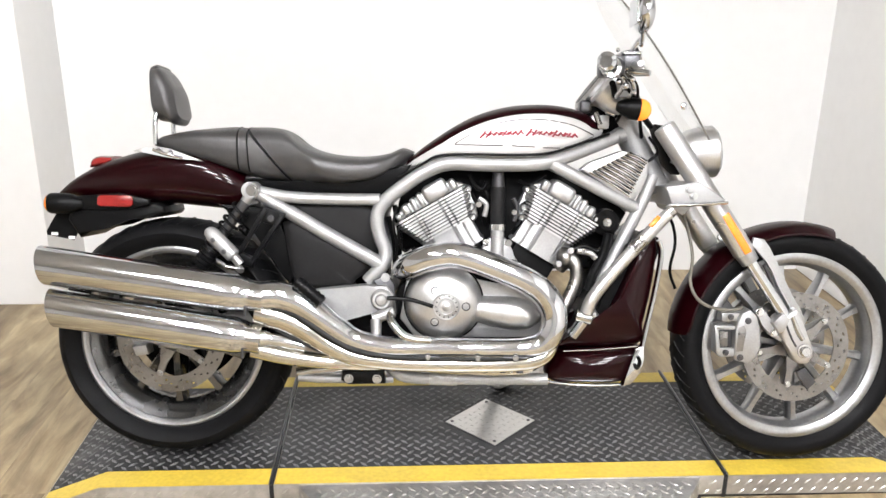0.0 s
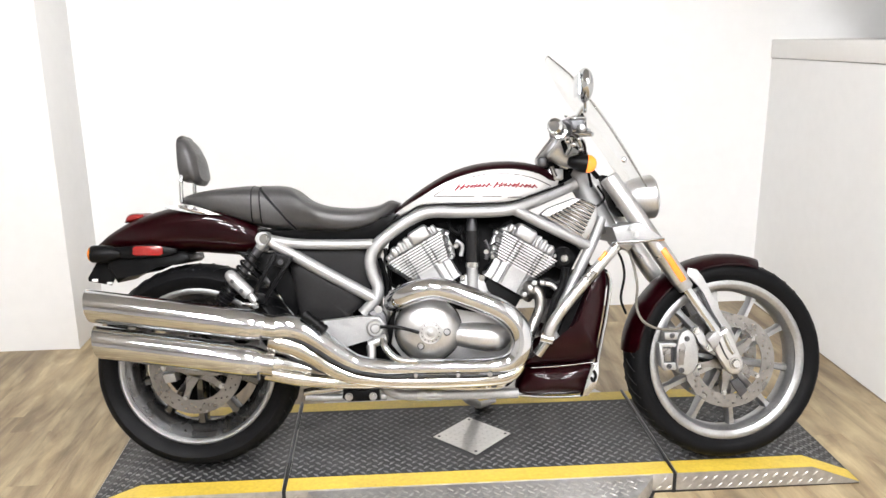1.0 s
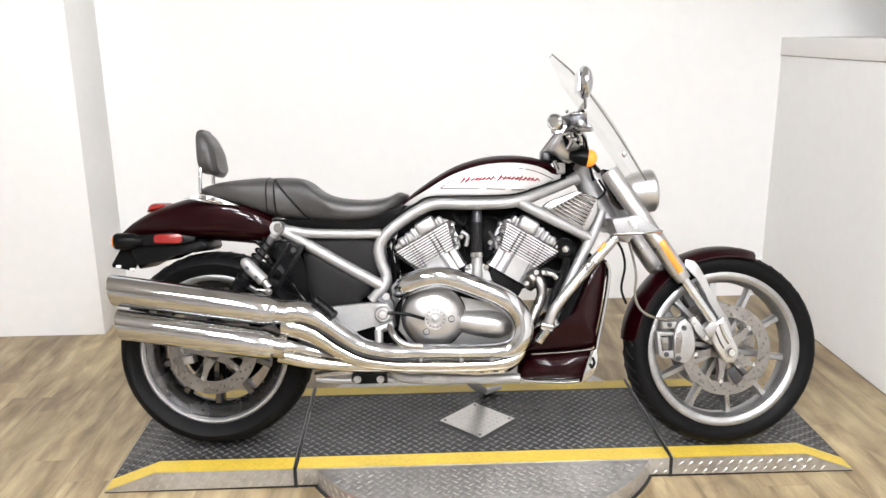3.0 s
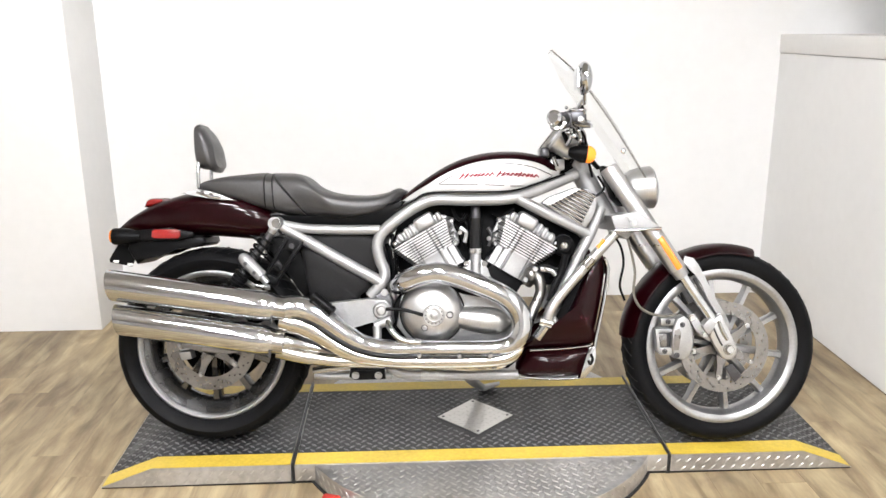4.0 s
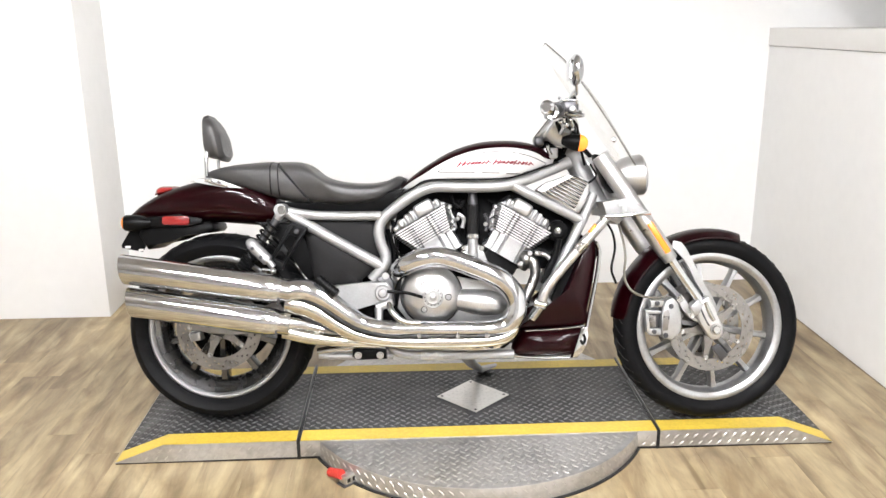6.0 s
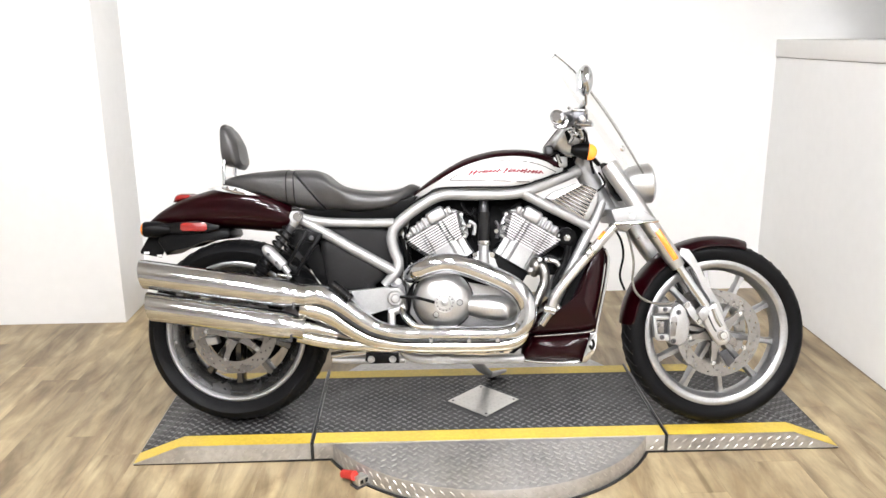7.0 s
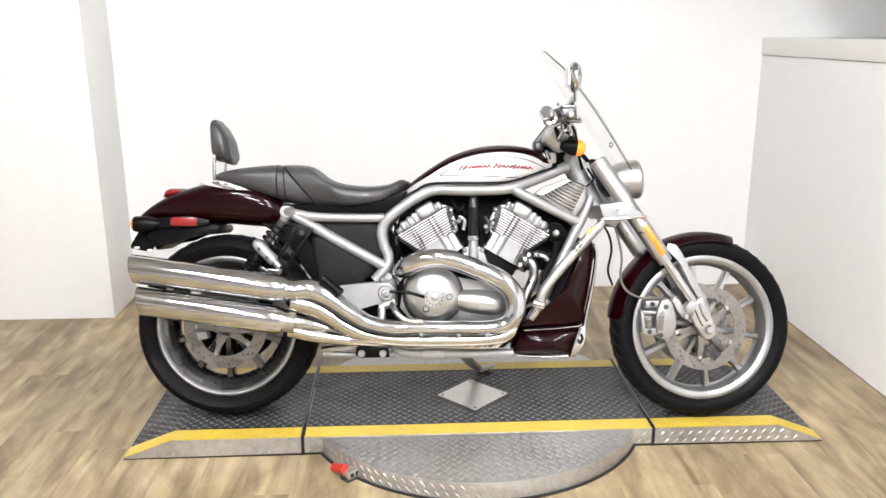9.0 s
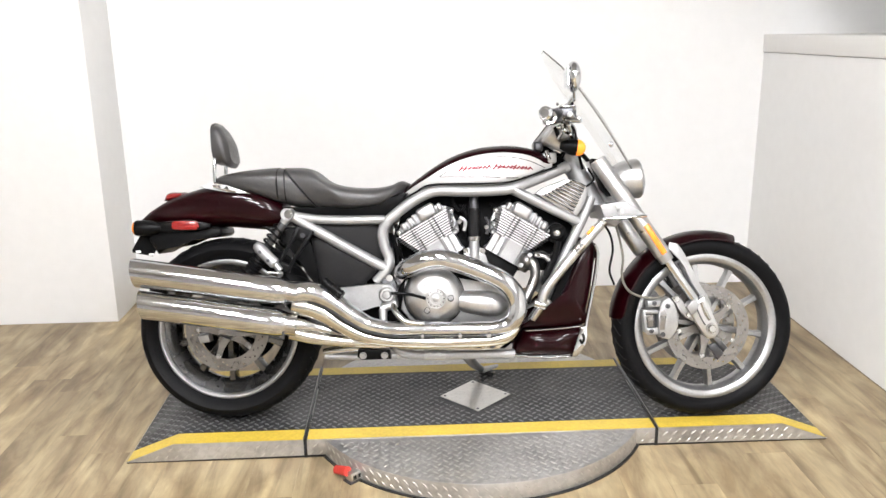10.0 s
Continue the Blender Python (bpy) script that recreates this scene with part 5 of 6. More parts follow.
# -- fork, front fender, brakes --
f_top, f_low = (0.428, 0.952), (0.858, 0.328)
fa, fb = Vector((f_top[0], 0, f_top[1])), Vector((f_low[0], 0, f_low[1]))
for s in (-1, 1):
    back = 0.0 if s < 0 else -0.024
    o = Vector((back, s * 0.112, 0))
    leg = part("fork_leg", tube([fa.lerp(fb, 0.072) + o, fa.lerp(fb, 0.08) + o, fa.lerp(fb, 0.595) + o], [0.026, 0.0295, 0.0285], 28, 1), M_SATIN, bike, "polished upside-down fork leg")
    part("fork_collar", tube([fa.lerp(fb, 0.585) + o, fa.lerp(fb, 0.635) + o], [0.0275, 0.0235], 24, 1), M_ALU, leg)
    part("fork_slider", tube([fa.lerp(fb, 0.62) + o, fa.lerp(fb, 0.875) + o], 0.0165, 20, 1), M_CHROME, leg, "chrome fork slider")
    part("fork_foot", prism([(0.790, 0.410), (0.822, 0.436), (0.833, 0.428), (0.850, 0.378), (0.874, 0.332), (0.875, 0.305), (0.860, 0.287), (0.838, 0.285), (0.824, 0.296), (0.800, 0.340), (0.783, 0.362)], s * 0.112 - 0.018, s * 0.112 + 0.018, 0.009, 3), M_SATIN, leg, "cast silver fork foot", smooth=40).location.x = back
    part("foot_clamp", prism([(0.760, 0.398), (0.786, 0.424), (0.806, 0.408), (0.794, 0.378), (0.778, 0.366)], s * 0.112 - 0.024, s * 0.112 + 0.024, 0.005, 2), M_ALU, leg, "pinch clamp of the fork foot").location.x = back
    part("foot_rib", tube([(0.812 + back, s * 0.131, 0.414), (0.828 + back, s * 0.131, 0.376), (0.842 + back, s * 0.131, 0.352)], [0.006, 0.0075, 0.0065], 12), M_POLISH, leg)
    part("foot_groove", tube([(0.797 + back, s * 0.131, 0.392), (0.814 + back, s * 0.131, 0.354), (0.826 + back, s * 0.131, 0.334)], 0.0028, 8), M_DARKMETAL, leg)
    nut = (0.848, 0.322)
    part("axle_nut", lathe([(0.0005, s * 0.145), (0.011, s * 0.145), (0.0135, s * 0.142), (0.014, s * 0.136), (0.019, s * 0.1355), (0.0195, s * 0.132), (0.0005, s * 0.132)], (nut[0] + back, 0, nut[1]), 28), M_POLISH, leg)
    part("fork_reflector", box((-0.0105, s * 0.1385 - 0.004, -0.06), (0.0105, s * 0.1385 + 0.004, 0.06), 0.003, 2, Matrix.Translation((0.653 + back, 0, 0.632)) @ pose(0, 0, 0, 0, -33, 0)), M_AMBER, leg, "amber fork reflector")
    part("fender_stay", prism([(0.705, 0.598), (0.711, 0.620), (0.738, 0.615), (0.752, 0.596), (0.766, 0.572), (0.796, 0.512), (0.821, 0.464), (0.842, 0.436), (0.856, 0.404), (0.856, 0.382), (0.846, 0.380), (0.836, 0.398), (0.812, 0.438), (0.782, 0.482), (0.764, 0.528), (0.746, 0.562), (0.722, 0.582)], s * 0.1 - 0.006, s * 0.1 + 0.006, 0.0025), M_ALU, leg, "cast silver fender stay").location.x = back
    part("stay_rod", tube([(x + back, s * 0.1, z) for x, z in ((0.743, 0.548), (0.783, 0.472), (0.809, 0.424))], 0.006, 10), M_DARKMETAL, leg)
part("fork_wiring", prism([(0.452, 0.916), (0.486, 0.91), (0.54, 0.797), (0.519, 0.782), (0.49, 0.81)], -0.06, 0.03, 0.004), M_ENGBLACK, bike, "black wiring between the fork legs")
part("lower_clamp", prism([(0.462, 0.752), (0.546, 0.765), (0.556, 0.762), (0.617, 0.72), (0.612, 0.712), (0.478, 0.704)], -0.15, 0.15, 0.005, 3), M_FRAME, bike, "folded silver fork clamp cover")
part("clamp_lip", tube([(0.472, -0.15, 0.704), (0.54, -0.153, 0.707), (0.622, -0.15, 0.713)], 0.0042, 10), M_CHROME, bike)
for p in ((0.521, -0.152, 0.747), (0.533, -0.152, 0.728)):
    bolt(p, 0.008, 0.01, bike, M_ALU)
part("fork_shroud", prism([(0.473, 0.738), (0.513, 0.749), (0.553, 0.698), (0.529, 0.674), (0.498, 0.690)], -0.075, 0.075, 0.004), M_ALU, bike)


def arc_fender(cx, cz, r, a0, a1, w, thick, sag):
    """A curved mudguard: an arch of shell with rolled edges."""
    rings = []
    n = 26
    for i in range(n + 1):
        a = a0 + (a1 - a0) * i / n
        end = min(1.0, min(i, n - i) / 2.0)
        ww = w * (0.72 + 0.28 * end ** 0.5)
        row = []
        for side in (1, -1):
            for k in range(9):
                t = -1 + 2 * k / 8 if side == 1 else 1 - 2 * k / 8
                rr = r + (thick if side == 1 else 0) - sag * abs(t) ** 3
                row.append(Vector((cx + math.cos(a) * rr, t * ww, cz + math.sin(a) * rr)))
        rings.append(row)
    return loft(rings)


part("front_fender", arc_fender(0, 0, 0.330, radians(71), radians(175), 0.072, 0.006, 0.027), M_MAROON, bike, "dark cherry painted front fender").matrix_local = pose(0.852, 0, 0.322, 0, 0, STEER)
for s in (-1, 1):
    cal = part("brake_caliper", prism([(0.685, 0.418), (0.706, 0.429), (0.726, 0.413), (0.737, 0.370), (0.739, 0.330), (0.727, 0.299), (0.707, 0.282), (0.675, 0.290), (0.669, 0.320), (0.670, 0.369), (0.674, 0.397)], s * 0.09 - 0.028, s * 0.09 + 0.028, 0.006, 3), M_ALU, bike, "silver four-piston brake caliper")
    cal.location.x = 0.0 if s < 0 else -0.03
    part("caliper_face", prism([(0.676, 0.380), (0.691, 0.387), (0.697, 0.372), (0.690, 0.317), (0.673, 0.316)], s * 0.118 - 0.002, s * 0.118 + 0.002, 0.001), M_STEEL, cal)
    for q in ([(0.616, 0.384), (0.627, 0.383), (0.636, 0.301), (0.624, 0.307)], [(0.634, 0.418), (0.682, 0.418), (0.674, 0.395), (0.635, 0.395)], [(0.616, 0.385), (0.672, 0.383), (0.671, 0.372), (0.621, 0.372)], [(0.629, 0.321), (0.670, 0.322), (0.673, 0.299), (0.635, 0.298)]):
        part("caliper_bridge", prism(q, s * 0.086 - 0.022, s * 0.086 + 0.022, 0.003), M_ALU, cal)
    part("caliper_pad", prism([(0.624, 0.373), (0.668, 0.374), (0.669, 0.317), (0.633, 0.317)], s * 0.08 - 0.012, s * 0.08 + 0.012, 0.001), M_DARKMETAL, cal)
    part("pad_plate", prism([(0.632, 0.366), (0.656, 0.366), (0.656, 0.325), (0.637, 0.324)], s * 0.096 - 0.003, s * 0.096 + 0.003, 0.001), M_STEEL, cal)
    for p, r, mt in (((0.701, 0.399), 0.0065, M_DARKMETAL), ((0.684, 0.300), 0.0065, M_DARKMETAL), ((0.645, 0.313), 0.006, M_DARKMETAL), ((0.655, 0.409), 0.006, M_DARKMETAL)):
        bolt((p[0], s * 0.1165, p[1]), r, 0.009, cal, mt, s)
    part("caliper_arm", prism([(0.717, 0.425), (0.739, 0.436), (0.768, 0.395), (0.800, 0.355), (0.791, 0.343), (0.764, 0.358), (0.741, 0.385)], s * 0.105 - 0.012, s * 0.105 + 0.012, 0.004), M_ALU, cal)
    for p in ((0.730, 0.423), (0.772, 0.369)):
        bolt((p[0], s * 0.118, p[1]), 0.008, 0.01, cal, M_POLISH, s)
    part("wheel_sensor", prism([(0.851, 0.253), (0.875, 0.266), (0.908, 0.226), (0.885, 0.203)], s * 0.075 - 0.006, s * 0.075 + 0.006, 0.003), M_DARKMETAL, cal)
part("brake_hose", tube([(0.533, -0.060, 0.682), (0.541, -0.100, 0.623), (0.546, -0.120, 0.565), (0.542, -0.120, 0.506), (0.556, -0.130, 0.464), (0.591, -0.130, 0.439), (0.644, -0.120, 0.428), (0.686, -0.110, 0.433)], 0.0042, 10), M_HOSE, bike, "grey brake hose")
part("brake_hose", tube([(0.505, 0.020, 0.685), (0.529, 0.020, 0.644), (0.538, 0.020, 0.588), (0.526, 0.020, 0.516), (0.543, 0.020, 0.463)], 0.0042, 10), M_PLASTIC, bike, "black brake hose")
part("clutch_cable", tube([(0.438, -0.050, 0.881), (0.451, -0.090, 0.844), (0.430, -0.100, 0.820), (0.394, -0.080, 0.801)], 0.004, 8), M_PLASTIC, bike)

# -- headlamp, screen, bars --
lampx, lampz = 0.580, 0.842
tilt = pose(lampx, 0, lampz, 0, 0, -90) @ pose(0, 0, 0, 6)
head = part("headlamp", lathe([(0.0005, -0.075), (0.02, -0.072), (0.046, -0.055), (0.064, -0.022), (0.07, 0.012), (0.071, 0.044), (0.066, 0.05), (0.0005, 0.05)], (0, 0, 0), 48), M_SATIN, bike, "satin silver headlamp shell")
head.matrix_local = tilt
part("headlamp_lens", lathe([(0.0005, 0.064), (0.04, 0.061), (0.064, 0.0515), (0.0005, 0.0505)], (0, 0, 0), 48), M_ACRYLIC, head, "clear headlamp lens")
part("headlamp_bracket", box((0.484, -0.03, 0.827), (0.548, 0.03, 0.888), 0.008), M_ALU, bike)
bm = bmesh.new()
sx0, sz0 = (0.579, 0.874)
sx1, sz1 = (0.287, 1.298)
nu, nv = 16, 18
sheets = []
for side in (0, 1):
    rows = []
    for j in range(nv + 1):
        t = j / nv
        w = 0.12 + 0.03 * math.sin(math.pi * min(t * 1.1, 1)) - 0.1 * max(0.0, t - 0.82) ** 1.2 * 7
        row = []
        for i in range(nu + 1):
            s = -1 + 2 * i / nu
            bow = 0.03 * (1 - s * s) * (w / 0.15) ** 2
            row.append(bm.verts.new((sx0 + (sx1 - sx0) * t + bow + 0.005 * math.sin(math.pi * t) - 0.004 * side, s * w, sz0 + (sz1 - sz0) * t + bow * 0.35 - 0.0015 * side)))
        rows.append(row)
    sheets.append(rows)
for side, rows in enumerate(sheets):
    for j in range(nv):
        for i in range(nu):
            q = (rows[j][i], rows[j][i + 1], rows[j + 1][i + 1], rows[j + 1][i])
            bm.faces.new(q if side == 0 else q[::-1])
a, b = sheets
for j in range(nv):
    for i in (0, nu):
        bm.faces.new((a[j][i], a[j + 1][i], b[j + 1][i], b[j][i]))
for i in range(nu):
    for j in (0, nv):
        bm.faces.new((a[j][i], a[j][i + 1], b[j][i + 1], b[j][i]))
screen = part("windscreen", bm, M_ACRYLIC, bike, "small clear acrylic windscreen")
screen.visible_shadow = False
edge = [Vector((sx0 + (sx1 - sx0) * t + 0.005 * math.sin(math.pi * t) - 0.002, -(0.12 + 0.03 * math.sin(math.pi * min(t * 1.1, 1)) - 0.1 * max(0.0, t - 0.82) ** 1.2 * 7) - 0.0005, sz0 + (sz1 - sz0) * t)) for t in [0.985 * k / 16 for k in range(17)]]
part("screen_edge", tube(edge, 0.0015, 6, 1), M_HOSE, screen, "grey edge of the windscreen")
part("screen_fixing", ball((0.503, -0.137, 0.958), 0.008, 0.005, 0.01, 14), M_CHROME, screen, "chrome screen fixing")
for s in (-1, 1):
    part("front_turn_signal", lathe([(0.0005, -0.046), (0.012, -0.044), (0.02, -0.03), (0.0275, -0.008), (0.0285, 0.012), (0.0005, 0.012)], (0, 0, 0), 32), M_PLASTIC, bike, "black bullet turn signal with amber lens").matrix_local = Matrix.Translation((0.369, s * 0.165, 0.948)) @ pose(0, 0, 0, 0, 0, -90) @ pose(0, 0, 0, -8)
    part("turn_signal_lens", lathe([(0.0005, 0.043), (0.012, 0.0415), (0.021, 0.035), (0.027, 0.024), (0.028, 0.0125), (0.0005, 0.0125)], (0, 0, 0), 32), M_SIGNAL, bike, "amber turn signal lens").matrix_local = Matrix.Translation((0.369, s * 0.165, 0.948)) @ pose(0, 0, 0, 0, 0, -90) @ pose(0, 0, 0, -8)
    part("signal_stalk", tube([(0.381, s * 0.16, 0.944), (0.430, s * 0.09, 0.908)], 0.008, 10, 1), M_PLASTIC, bike)
# handlebar with grips, controls and mirrors
bars = [(0.386, 0.0, 0.993), (0.381, 0.09, 1.013), (0.337, 0.2, 1.035), (0.295, 0.3, 1.043), (0.254, 0.4, 1.035)]
part("handlebar", tube([(x, -y, z) for x, y, z in reversed(bars[1:])] + bars[:2], 0.0125, 16), M_CHROME, bike, "chrome handlebar")
for s in (-1,):
    g0, g1 = Vector((bars[3][0], s * 0.285, bars[3][2])), Vector((bars[4][0], s * 0.4, bars[4][2]))
    part("grip", tube([g0, g1], 0.0185, 20, 1), M_PLASTIC, bike, "black rubber grip")
    part("bar_end", tube([g1, g1 + (g1 - g0).normalized() * 0.018, g1 + (g1 - g0).normalized() * 0.026], [0.0215, 0.0215, 0.014], 24, 1), M_CHROME, bike, "chrome grip end")
    part("switch_housing", box((bars[3][0] - 0.022, s * 0.262 - 0.026, bars[3][2] - 0.024), (bars[3][0] + 0.024, s * 0.262 + 0.026, bars[3][2] + 0.022), 0.008, 2), M_DARKMETAL, bike, "dark switch housing")
    part("master_cylinder", box((bars[3][0] + 0.022, s * 0.24 - 0.035, bars[3][2] - 0.006), (bars[3][0] + 0.062, s * 0.24 + 0.035, bars[3][2] + 0.026), 0.006, 2), M_DARKMETAL, bike)
    part("reservoir_lid", box((bars[3][0] + 0.02, s * 0.24 - 0.036, bars[3][2] + 0.0265), (bars[3][0] + 0.064, s * 0.24 + 0.036, bars[3][2] + 0.033), 0.002, 1), M_CHROME, bike)
    part("lever", tube([(bars[3][0] + 0.045, s * 0.26, bars[3][2] + 0.004), (bars[3][0] + 0.05, s * 0.32, bars[3][2] - 0.008), (bars[3][0] + 0.03, s * 0.41, bars[3][2] - 0.012)], [0.009, 0.007, 0.0075], 10), M_ALU, bike, "silver hand lever")
    m0 = Vector((0.346, s * 0.33, 1.157))
    part("mirror_stem", tube([(bars[3][0] + 0.042, s * 0.235, bars[3][2] + 0.03), (bars[3][0] + 0.062, s * 0.25, bars[3][2] + 0.062), m0 + Vector((0.012, -s * 0.06, -0.065)), m0 + Vector((0.006, -s * 0.02, -0.03))], 0.0055, 10), M_CHROME, bike, "chrome mirror stem")
    mir = part("mirror", ball(m0, 0.025, 0.058, 0.049, 28), M_CHROME, bike, "oval chrome mirror")
    part("mirror_glass", box((-0.003, -0.04, -0.03), (0.003, 0.04, 0.03), 0.002, 1, Matrix.Translation(m0 + Vector((-0.0205, 0, 0)))), M_CHROME, mir)
for s in (-1, 1):
    part("bar_riser", tube([(0.396, s * 0.045, 0.930), (0.376, s * 0.045, 1.001)], 0.018, 18, 1), M_ALU, bike)
gx, gz = 0.313, 0.993
gauge = part("gauge_cluster", lathe([(0.0005, -0.062), (0.03, -0.06), (0.05, -0.035), (0.064, 0.012), (0.068, 0.03), (0.062, 0.038), (0.0005, 0.038)], (0, 0, 0), 40), M_SATIN, bike, "satin gauge housing with round dials")
gauge.matrix_local = pose(gx, 0, gz, 0, 0, 90) @ pose(0, 0, 0, 38)
part("gauge_glass", lathe([(0.0005, 0.04), (0.056, 0.0395), (0.056, 0.0383), (0.0005, 0.0383)], (0, 0, 0), 40), M_PLASTIC, gauge)
for s in (-1, 1):
    g2 = part("side_gauge", lathe([(0.0005, -0.055), (0.025, -0.05), (0.04, -0.02), (0.045, 0.025), (0.04, 0.032), (0.0005, 0.032)], (0, 0, 0), 32), M_SATIN, bike, "satin side gauge pod")
    g2.matrix_local = pose(gx + 0.008, s * 0.088, gz - 0.006, 0, 0, 90) @ pose(0, 0, 0, 38)
part("ignition_block", box((0.252, -0.05, 0.936), (0.340, 0.05, 0.962), 0.006), M_PLASTIC, bike)
for i, (p, q, w) in enumerate((((0.306, -0.220, 1.041), (0.357, -0.060, 0.956), 0.0045), ((0.342, -0.200, 1.033), (0.394, -0.050, 0.931), 0.004), ((0.322, -0.200, 1.015), (0.422, -0.030, 0.882), 0.005), ((0.363, -0.150, 1.026), (0.349, -0.050, 0.921), 0.004))):
    p, q = Vector(p), Vector(q)
    part("control_cable", tube([p, p.lerp(q, 0.4) + Vector((0.015, -0.02, 0.005)), q], w, 8), M_PLASTIC, bike)
part("cable_block", box((0.316, -0.15, 0.977), (0.368, -0.1, 1.031), 0.006), M_ALU, bike)
part("cable_block", box((0.278, -0.075, 0.901), (0.325, -0.04, 0.937), 0.005), M_ALU, bike)
part("dark_wiring", box((0.312, -0.03, 0.891), (0.383, 0.03, 0.952), 0.008), M_ENGBLACK, bike)
for lo, hi, mat in (((0.258, -0.29, 1.015), (0.306, -0.23, 1.055), M_PLASTIC), ((0.325, -0.22, 1.036), (0.374, -0.17, 1.078), M_PLASTIC),
                    ((0.324, -0.12, 0.981), (0.363, -0.07, 1.016), M_ENGBLACK), ((0.359, -0.13, 0.946), (0.394, -0.08, 0.989), M_PLASTIC),
                    ((0.246, -0.08, 0.941), (0.278, -0.03, 0.976), M_PLASTIC)):
    part("control_housing", box(lo, hi, 0.01, 3), M_DARKMETAL if mat is M_PLASTIC else mat, bike)
for k, (p, q, r, mat) in enumerate((((0.352, -0.200, 1.050), (0.386, -0.200, 1.039), 0.0075, M_CHROME), ((0.342, -0.160, 1.017), (0.353, -0.140, 0.996), 0.009, M_POLISH), ((0.305, -0.240, 1.064), (0.334, -0.220, 1.078), 0.008, M_CHROME),
                                    ((0.363, -0.220, 1.078), (0.363, -0.200, 1.054), 0.009, M_CHROME), ((0.329, -0.120, 0.986), (0.371, -0.100, 0.965), 0.006, M_DARKMETAL), ((0.340, -0.200, 1.077), (0.366, -0.200, 1.088), 0.01, M_PLASTIC),
                                    ((0.287, -0.080, 0.943), (0.299, -0.080, 0.911), 0.008, M_POLISH), ((0.316, -0.070, 0.947), (0.340, -0.070, 0.939), 0.007, M_CHROME), ((0.309, -0.180, 1.011), (0.326, -0.140, 0.981), 0.008, M_PLASTIC))):
    part("control_fitting", tube([p, q], r, 14, 1), mat, bike)
# brake lever, its perch and the small bright fittings round the throttle
part("lever_perch", tube([(0.337, -0.25, 1.036), (0.352, -0.26, 1.030), (0.378, -0.28, 1.024)], [0.011, 0.012, 0.007], 14), M_CHROME, bike, "chrome lever perch")
part("bar_clamp", tube([(0.318, -0.245, 1.05), (0.336, -0.245, 1.05)], 0.02, 20, 1), M_POLISH, bike)
for p, r in (((0.247, -0.412, 1.028), 0.017), ((0.262, -0.4, 1.022), 0.0235)):
    part("throttle_ring", lathe([(r * 0.55, -0.006), (r * 0.9, -0.008), (r, -0.003), (r, 0.004), (r * 0.55, 0.004)], p, 26), M_POLISH, bike, "bright throttle ring")
for p, r in (((0.318, -0.25, 1.072), 0.007), ((0.306, -0.25, 1.082), 0.0055), ((0.345, -0.24, 1.014), 0.0075), ((0.33, -0.24, 0.998), 0.009), ((0.352, -0.23, 0.985), 0.006), ((0.312, -0.24, 1.008), 0.008), ((0.37, -0.25, 1.038), 0.006)):
    part("control_bolt", ball(p, r, r * 0.8, r, 12), M_CHROME, bike)
for x0, z0, x1, z1 in ((0.322, 1.02, 0.318, 0.975), (0.34, 1.018, 0.352, 0.972)):
    part("control_pipe", tube([(x0, -0.235, z0), ((x0 + x1) / 2 + 0.006, -0.23, (z0 + z1) / 2), (x1, -0.19, z1)], 0.0055, 10), M_POLISH, bike)
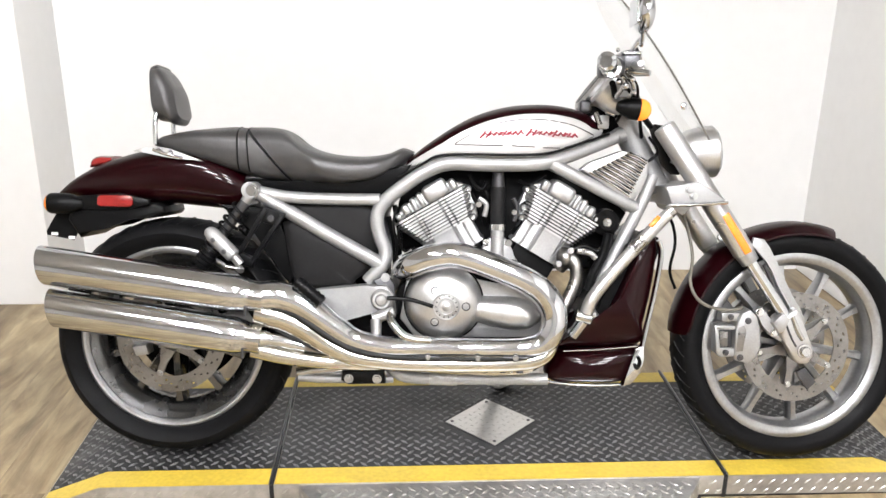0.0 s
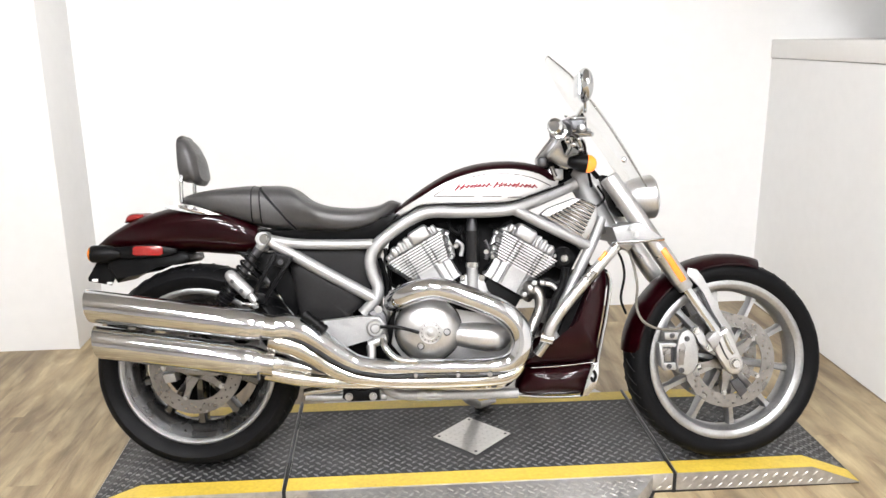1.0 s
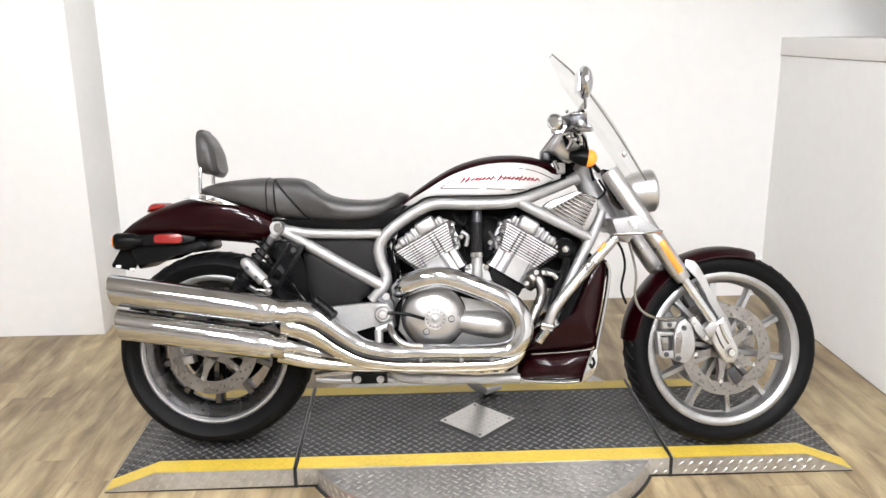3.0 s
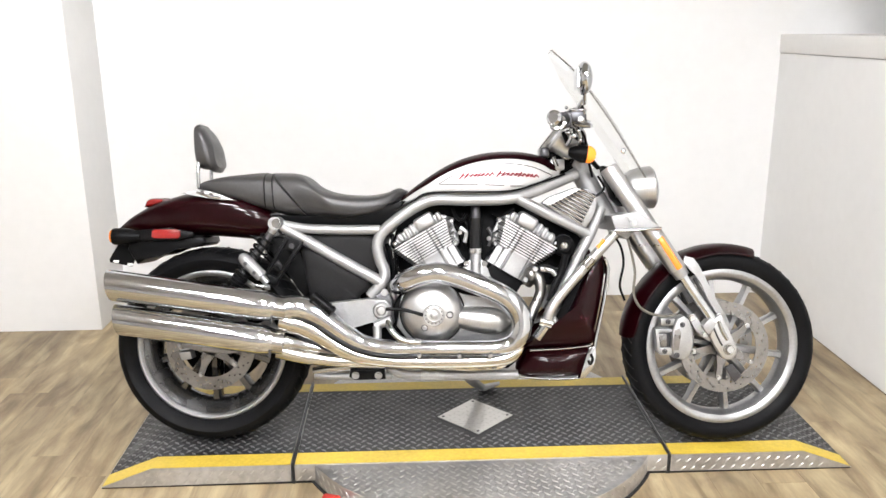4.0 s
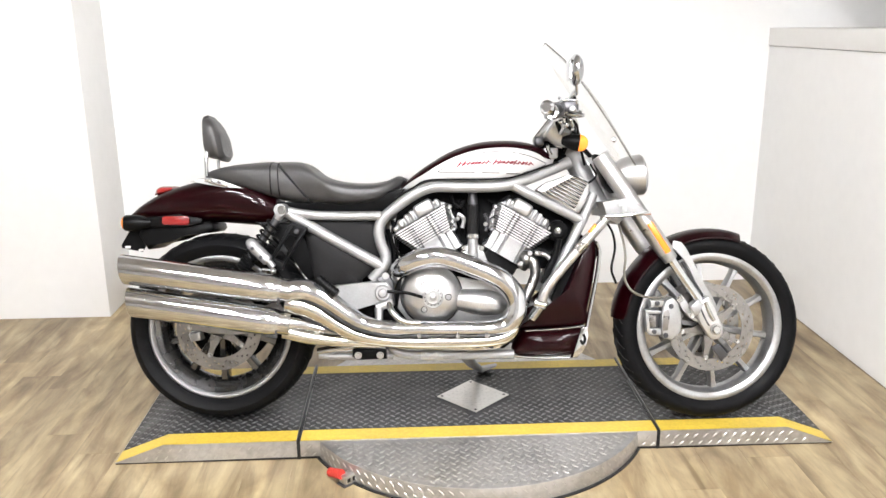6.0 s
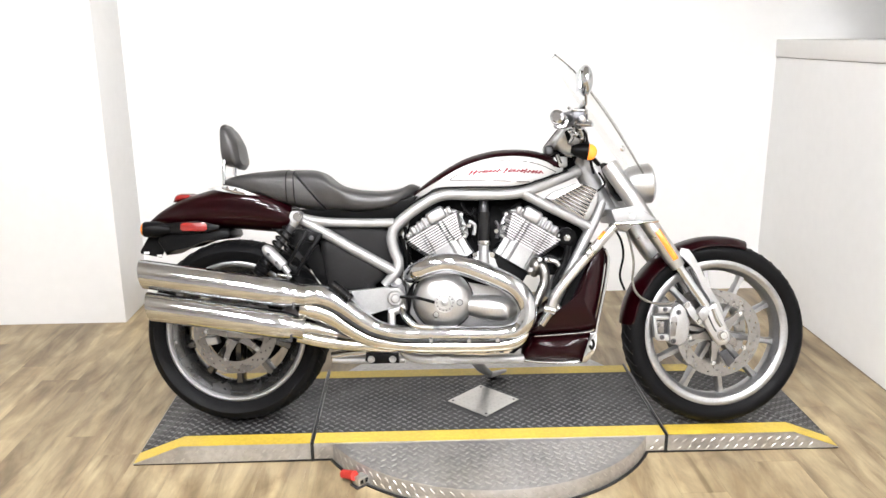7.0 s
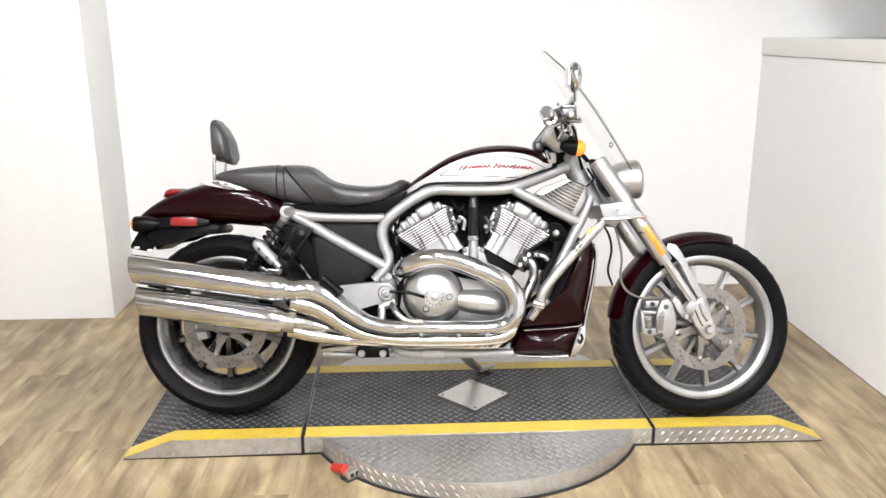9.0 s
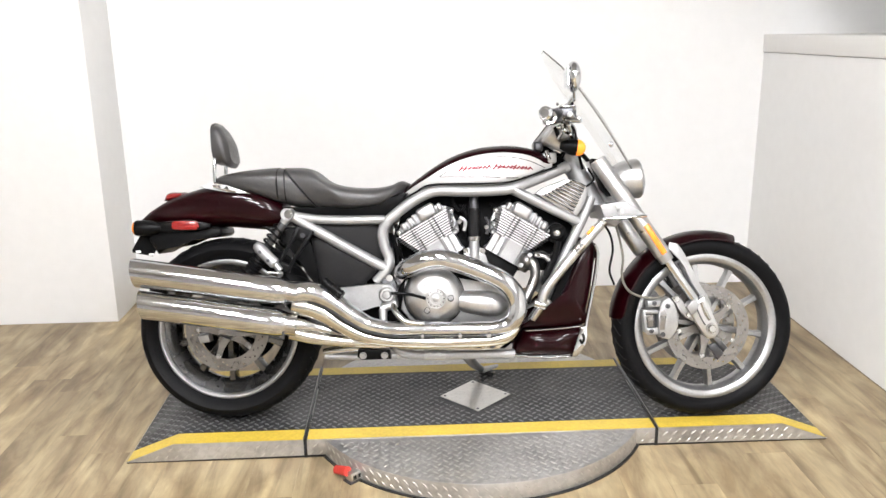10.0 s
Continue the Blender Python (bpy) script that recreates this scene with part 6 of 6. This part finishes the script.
# wiring, clamps and brackets round the engine
for pts, r, mat in (
        ([(-0.234, -0.100, 0.692), (-0.241, -0.110, 0.645), (-0.232, -0.110, 0.590), (-0.238, -0.110, 0.531)], 0.004, M_PLASTIC), ([(-0.222, -0.100, 0.680), (-0.228, -0.110, 0.625), (-0.215, -0.100, 0.575), (-0.183, -0.100, 0.581)], 0.0035, M_PLASTIC),
        ([(0.233, -0.120, 0.585), (0.262, -0.120, 0.593), (0.295, -0.120, 0.581), (0.321, -0.120, 0.605)], 0.006, M_PLASTIC), ([(0.241, -0.130, 0.582), (0.275, -0.130, 0.576), (0.290, -0.130, 0.562)], 0.008, M_ALU),
        ([(0.321, -0.130, 0.629), (0.310, -0.130, 0.576), (0.286, -0.130, 0.527), (0.271, -0.130, 0.478)], 0.012, M_PLASTIC), ([(0.090, -0.070, 0.762), (0.118, -0.080, 0.750), (0.137, -0.080, 0.762), (0.161, -0.080, 0.778)], 0.005, M_PLASTIC),
        ([(-0.041, -0.080, 0.778), (-0.029, -0.090, 0.750), (-0.009, -0.090, 0.738), (0.003, -0.080, 0.758)], 0.006, M_PLASTIC), ([(-0.017, -0.090, 0.715), (0.003, -0.090, 0.699), (-0.001, -0.090, 0.667)], 0.007, M_ALU),
        ([(0.074, -0.090, 0.715), (0.085, -0.090, 0.691), (0.078, -0.090, 0.655)], 0.006, M_DARKMETAL), ([(-0.191, -0.100, 0.575), (-0.207, -0.100, 0.562), (-0.226, -0.100, 0.554)], 0.007, M_ALU)):
    part("engine_wiring", tube(pts, r, 10), mat, bike)
part("exhaust_flange", ball((0.213, -0.100, 0.561), 0.024, 0.03, 0.028, 20), M_STEEL, bike, "dull steel exhaust flange")
for p in ((0.193, -0.128, 0.547), (0.224, -0.128, 0.582)):
    bolt(p, 0.006, 0.01, bike, M_ALU)
for p in ((0.255, -0.130, 0.582), (-0.017, -0.100, 0.699), (0.077, -0.100, 0.679)):
    bolt(p, 0.0055, 0.01, bike, M_POLISH)
# headlamp arm
part("headlamp_arm", tube([(0.495, -0.070, 0.821), (0.527, -0.070, 0.809), (0.556, -0.060, 0.829)], 0.008, 12), M_ALU, bike)

# ---- floor planks ----
PW, PL = 0.152, 1.22
plank_mesh = []
for k in range(2):
    bm = box((0.0001, 0.0001, -0.0058), (PW - 0.0001, PL - 0.0001, 0.0), 0.0003, 1)
    me = bpy.data.meshes.new("plank")
    bm.to_mesh(me)
    bm.free()
    me.materials.append(M_FLOOR)
    plank_mesh.append(me)
rng = random.Random(4)
ground = bpy.data.objects["floor"]
col = int((XR - XL) / PW) + 1
for i in range(col):
    y = YF + rng.random() * PL - PL
    x = XR - (i + 1) * PW
    while y < YB:
        if y + PL > YF:
            ob = new("plank", plank_mesh[i % 2])
            ob.parent = ground
            ob.location = (x, max(YF, min(y, YB - PL)), 0.0 if YF <= y and y + PL <= YB else -0.0002)
        y += PL
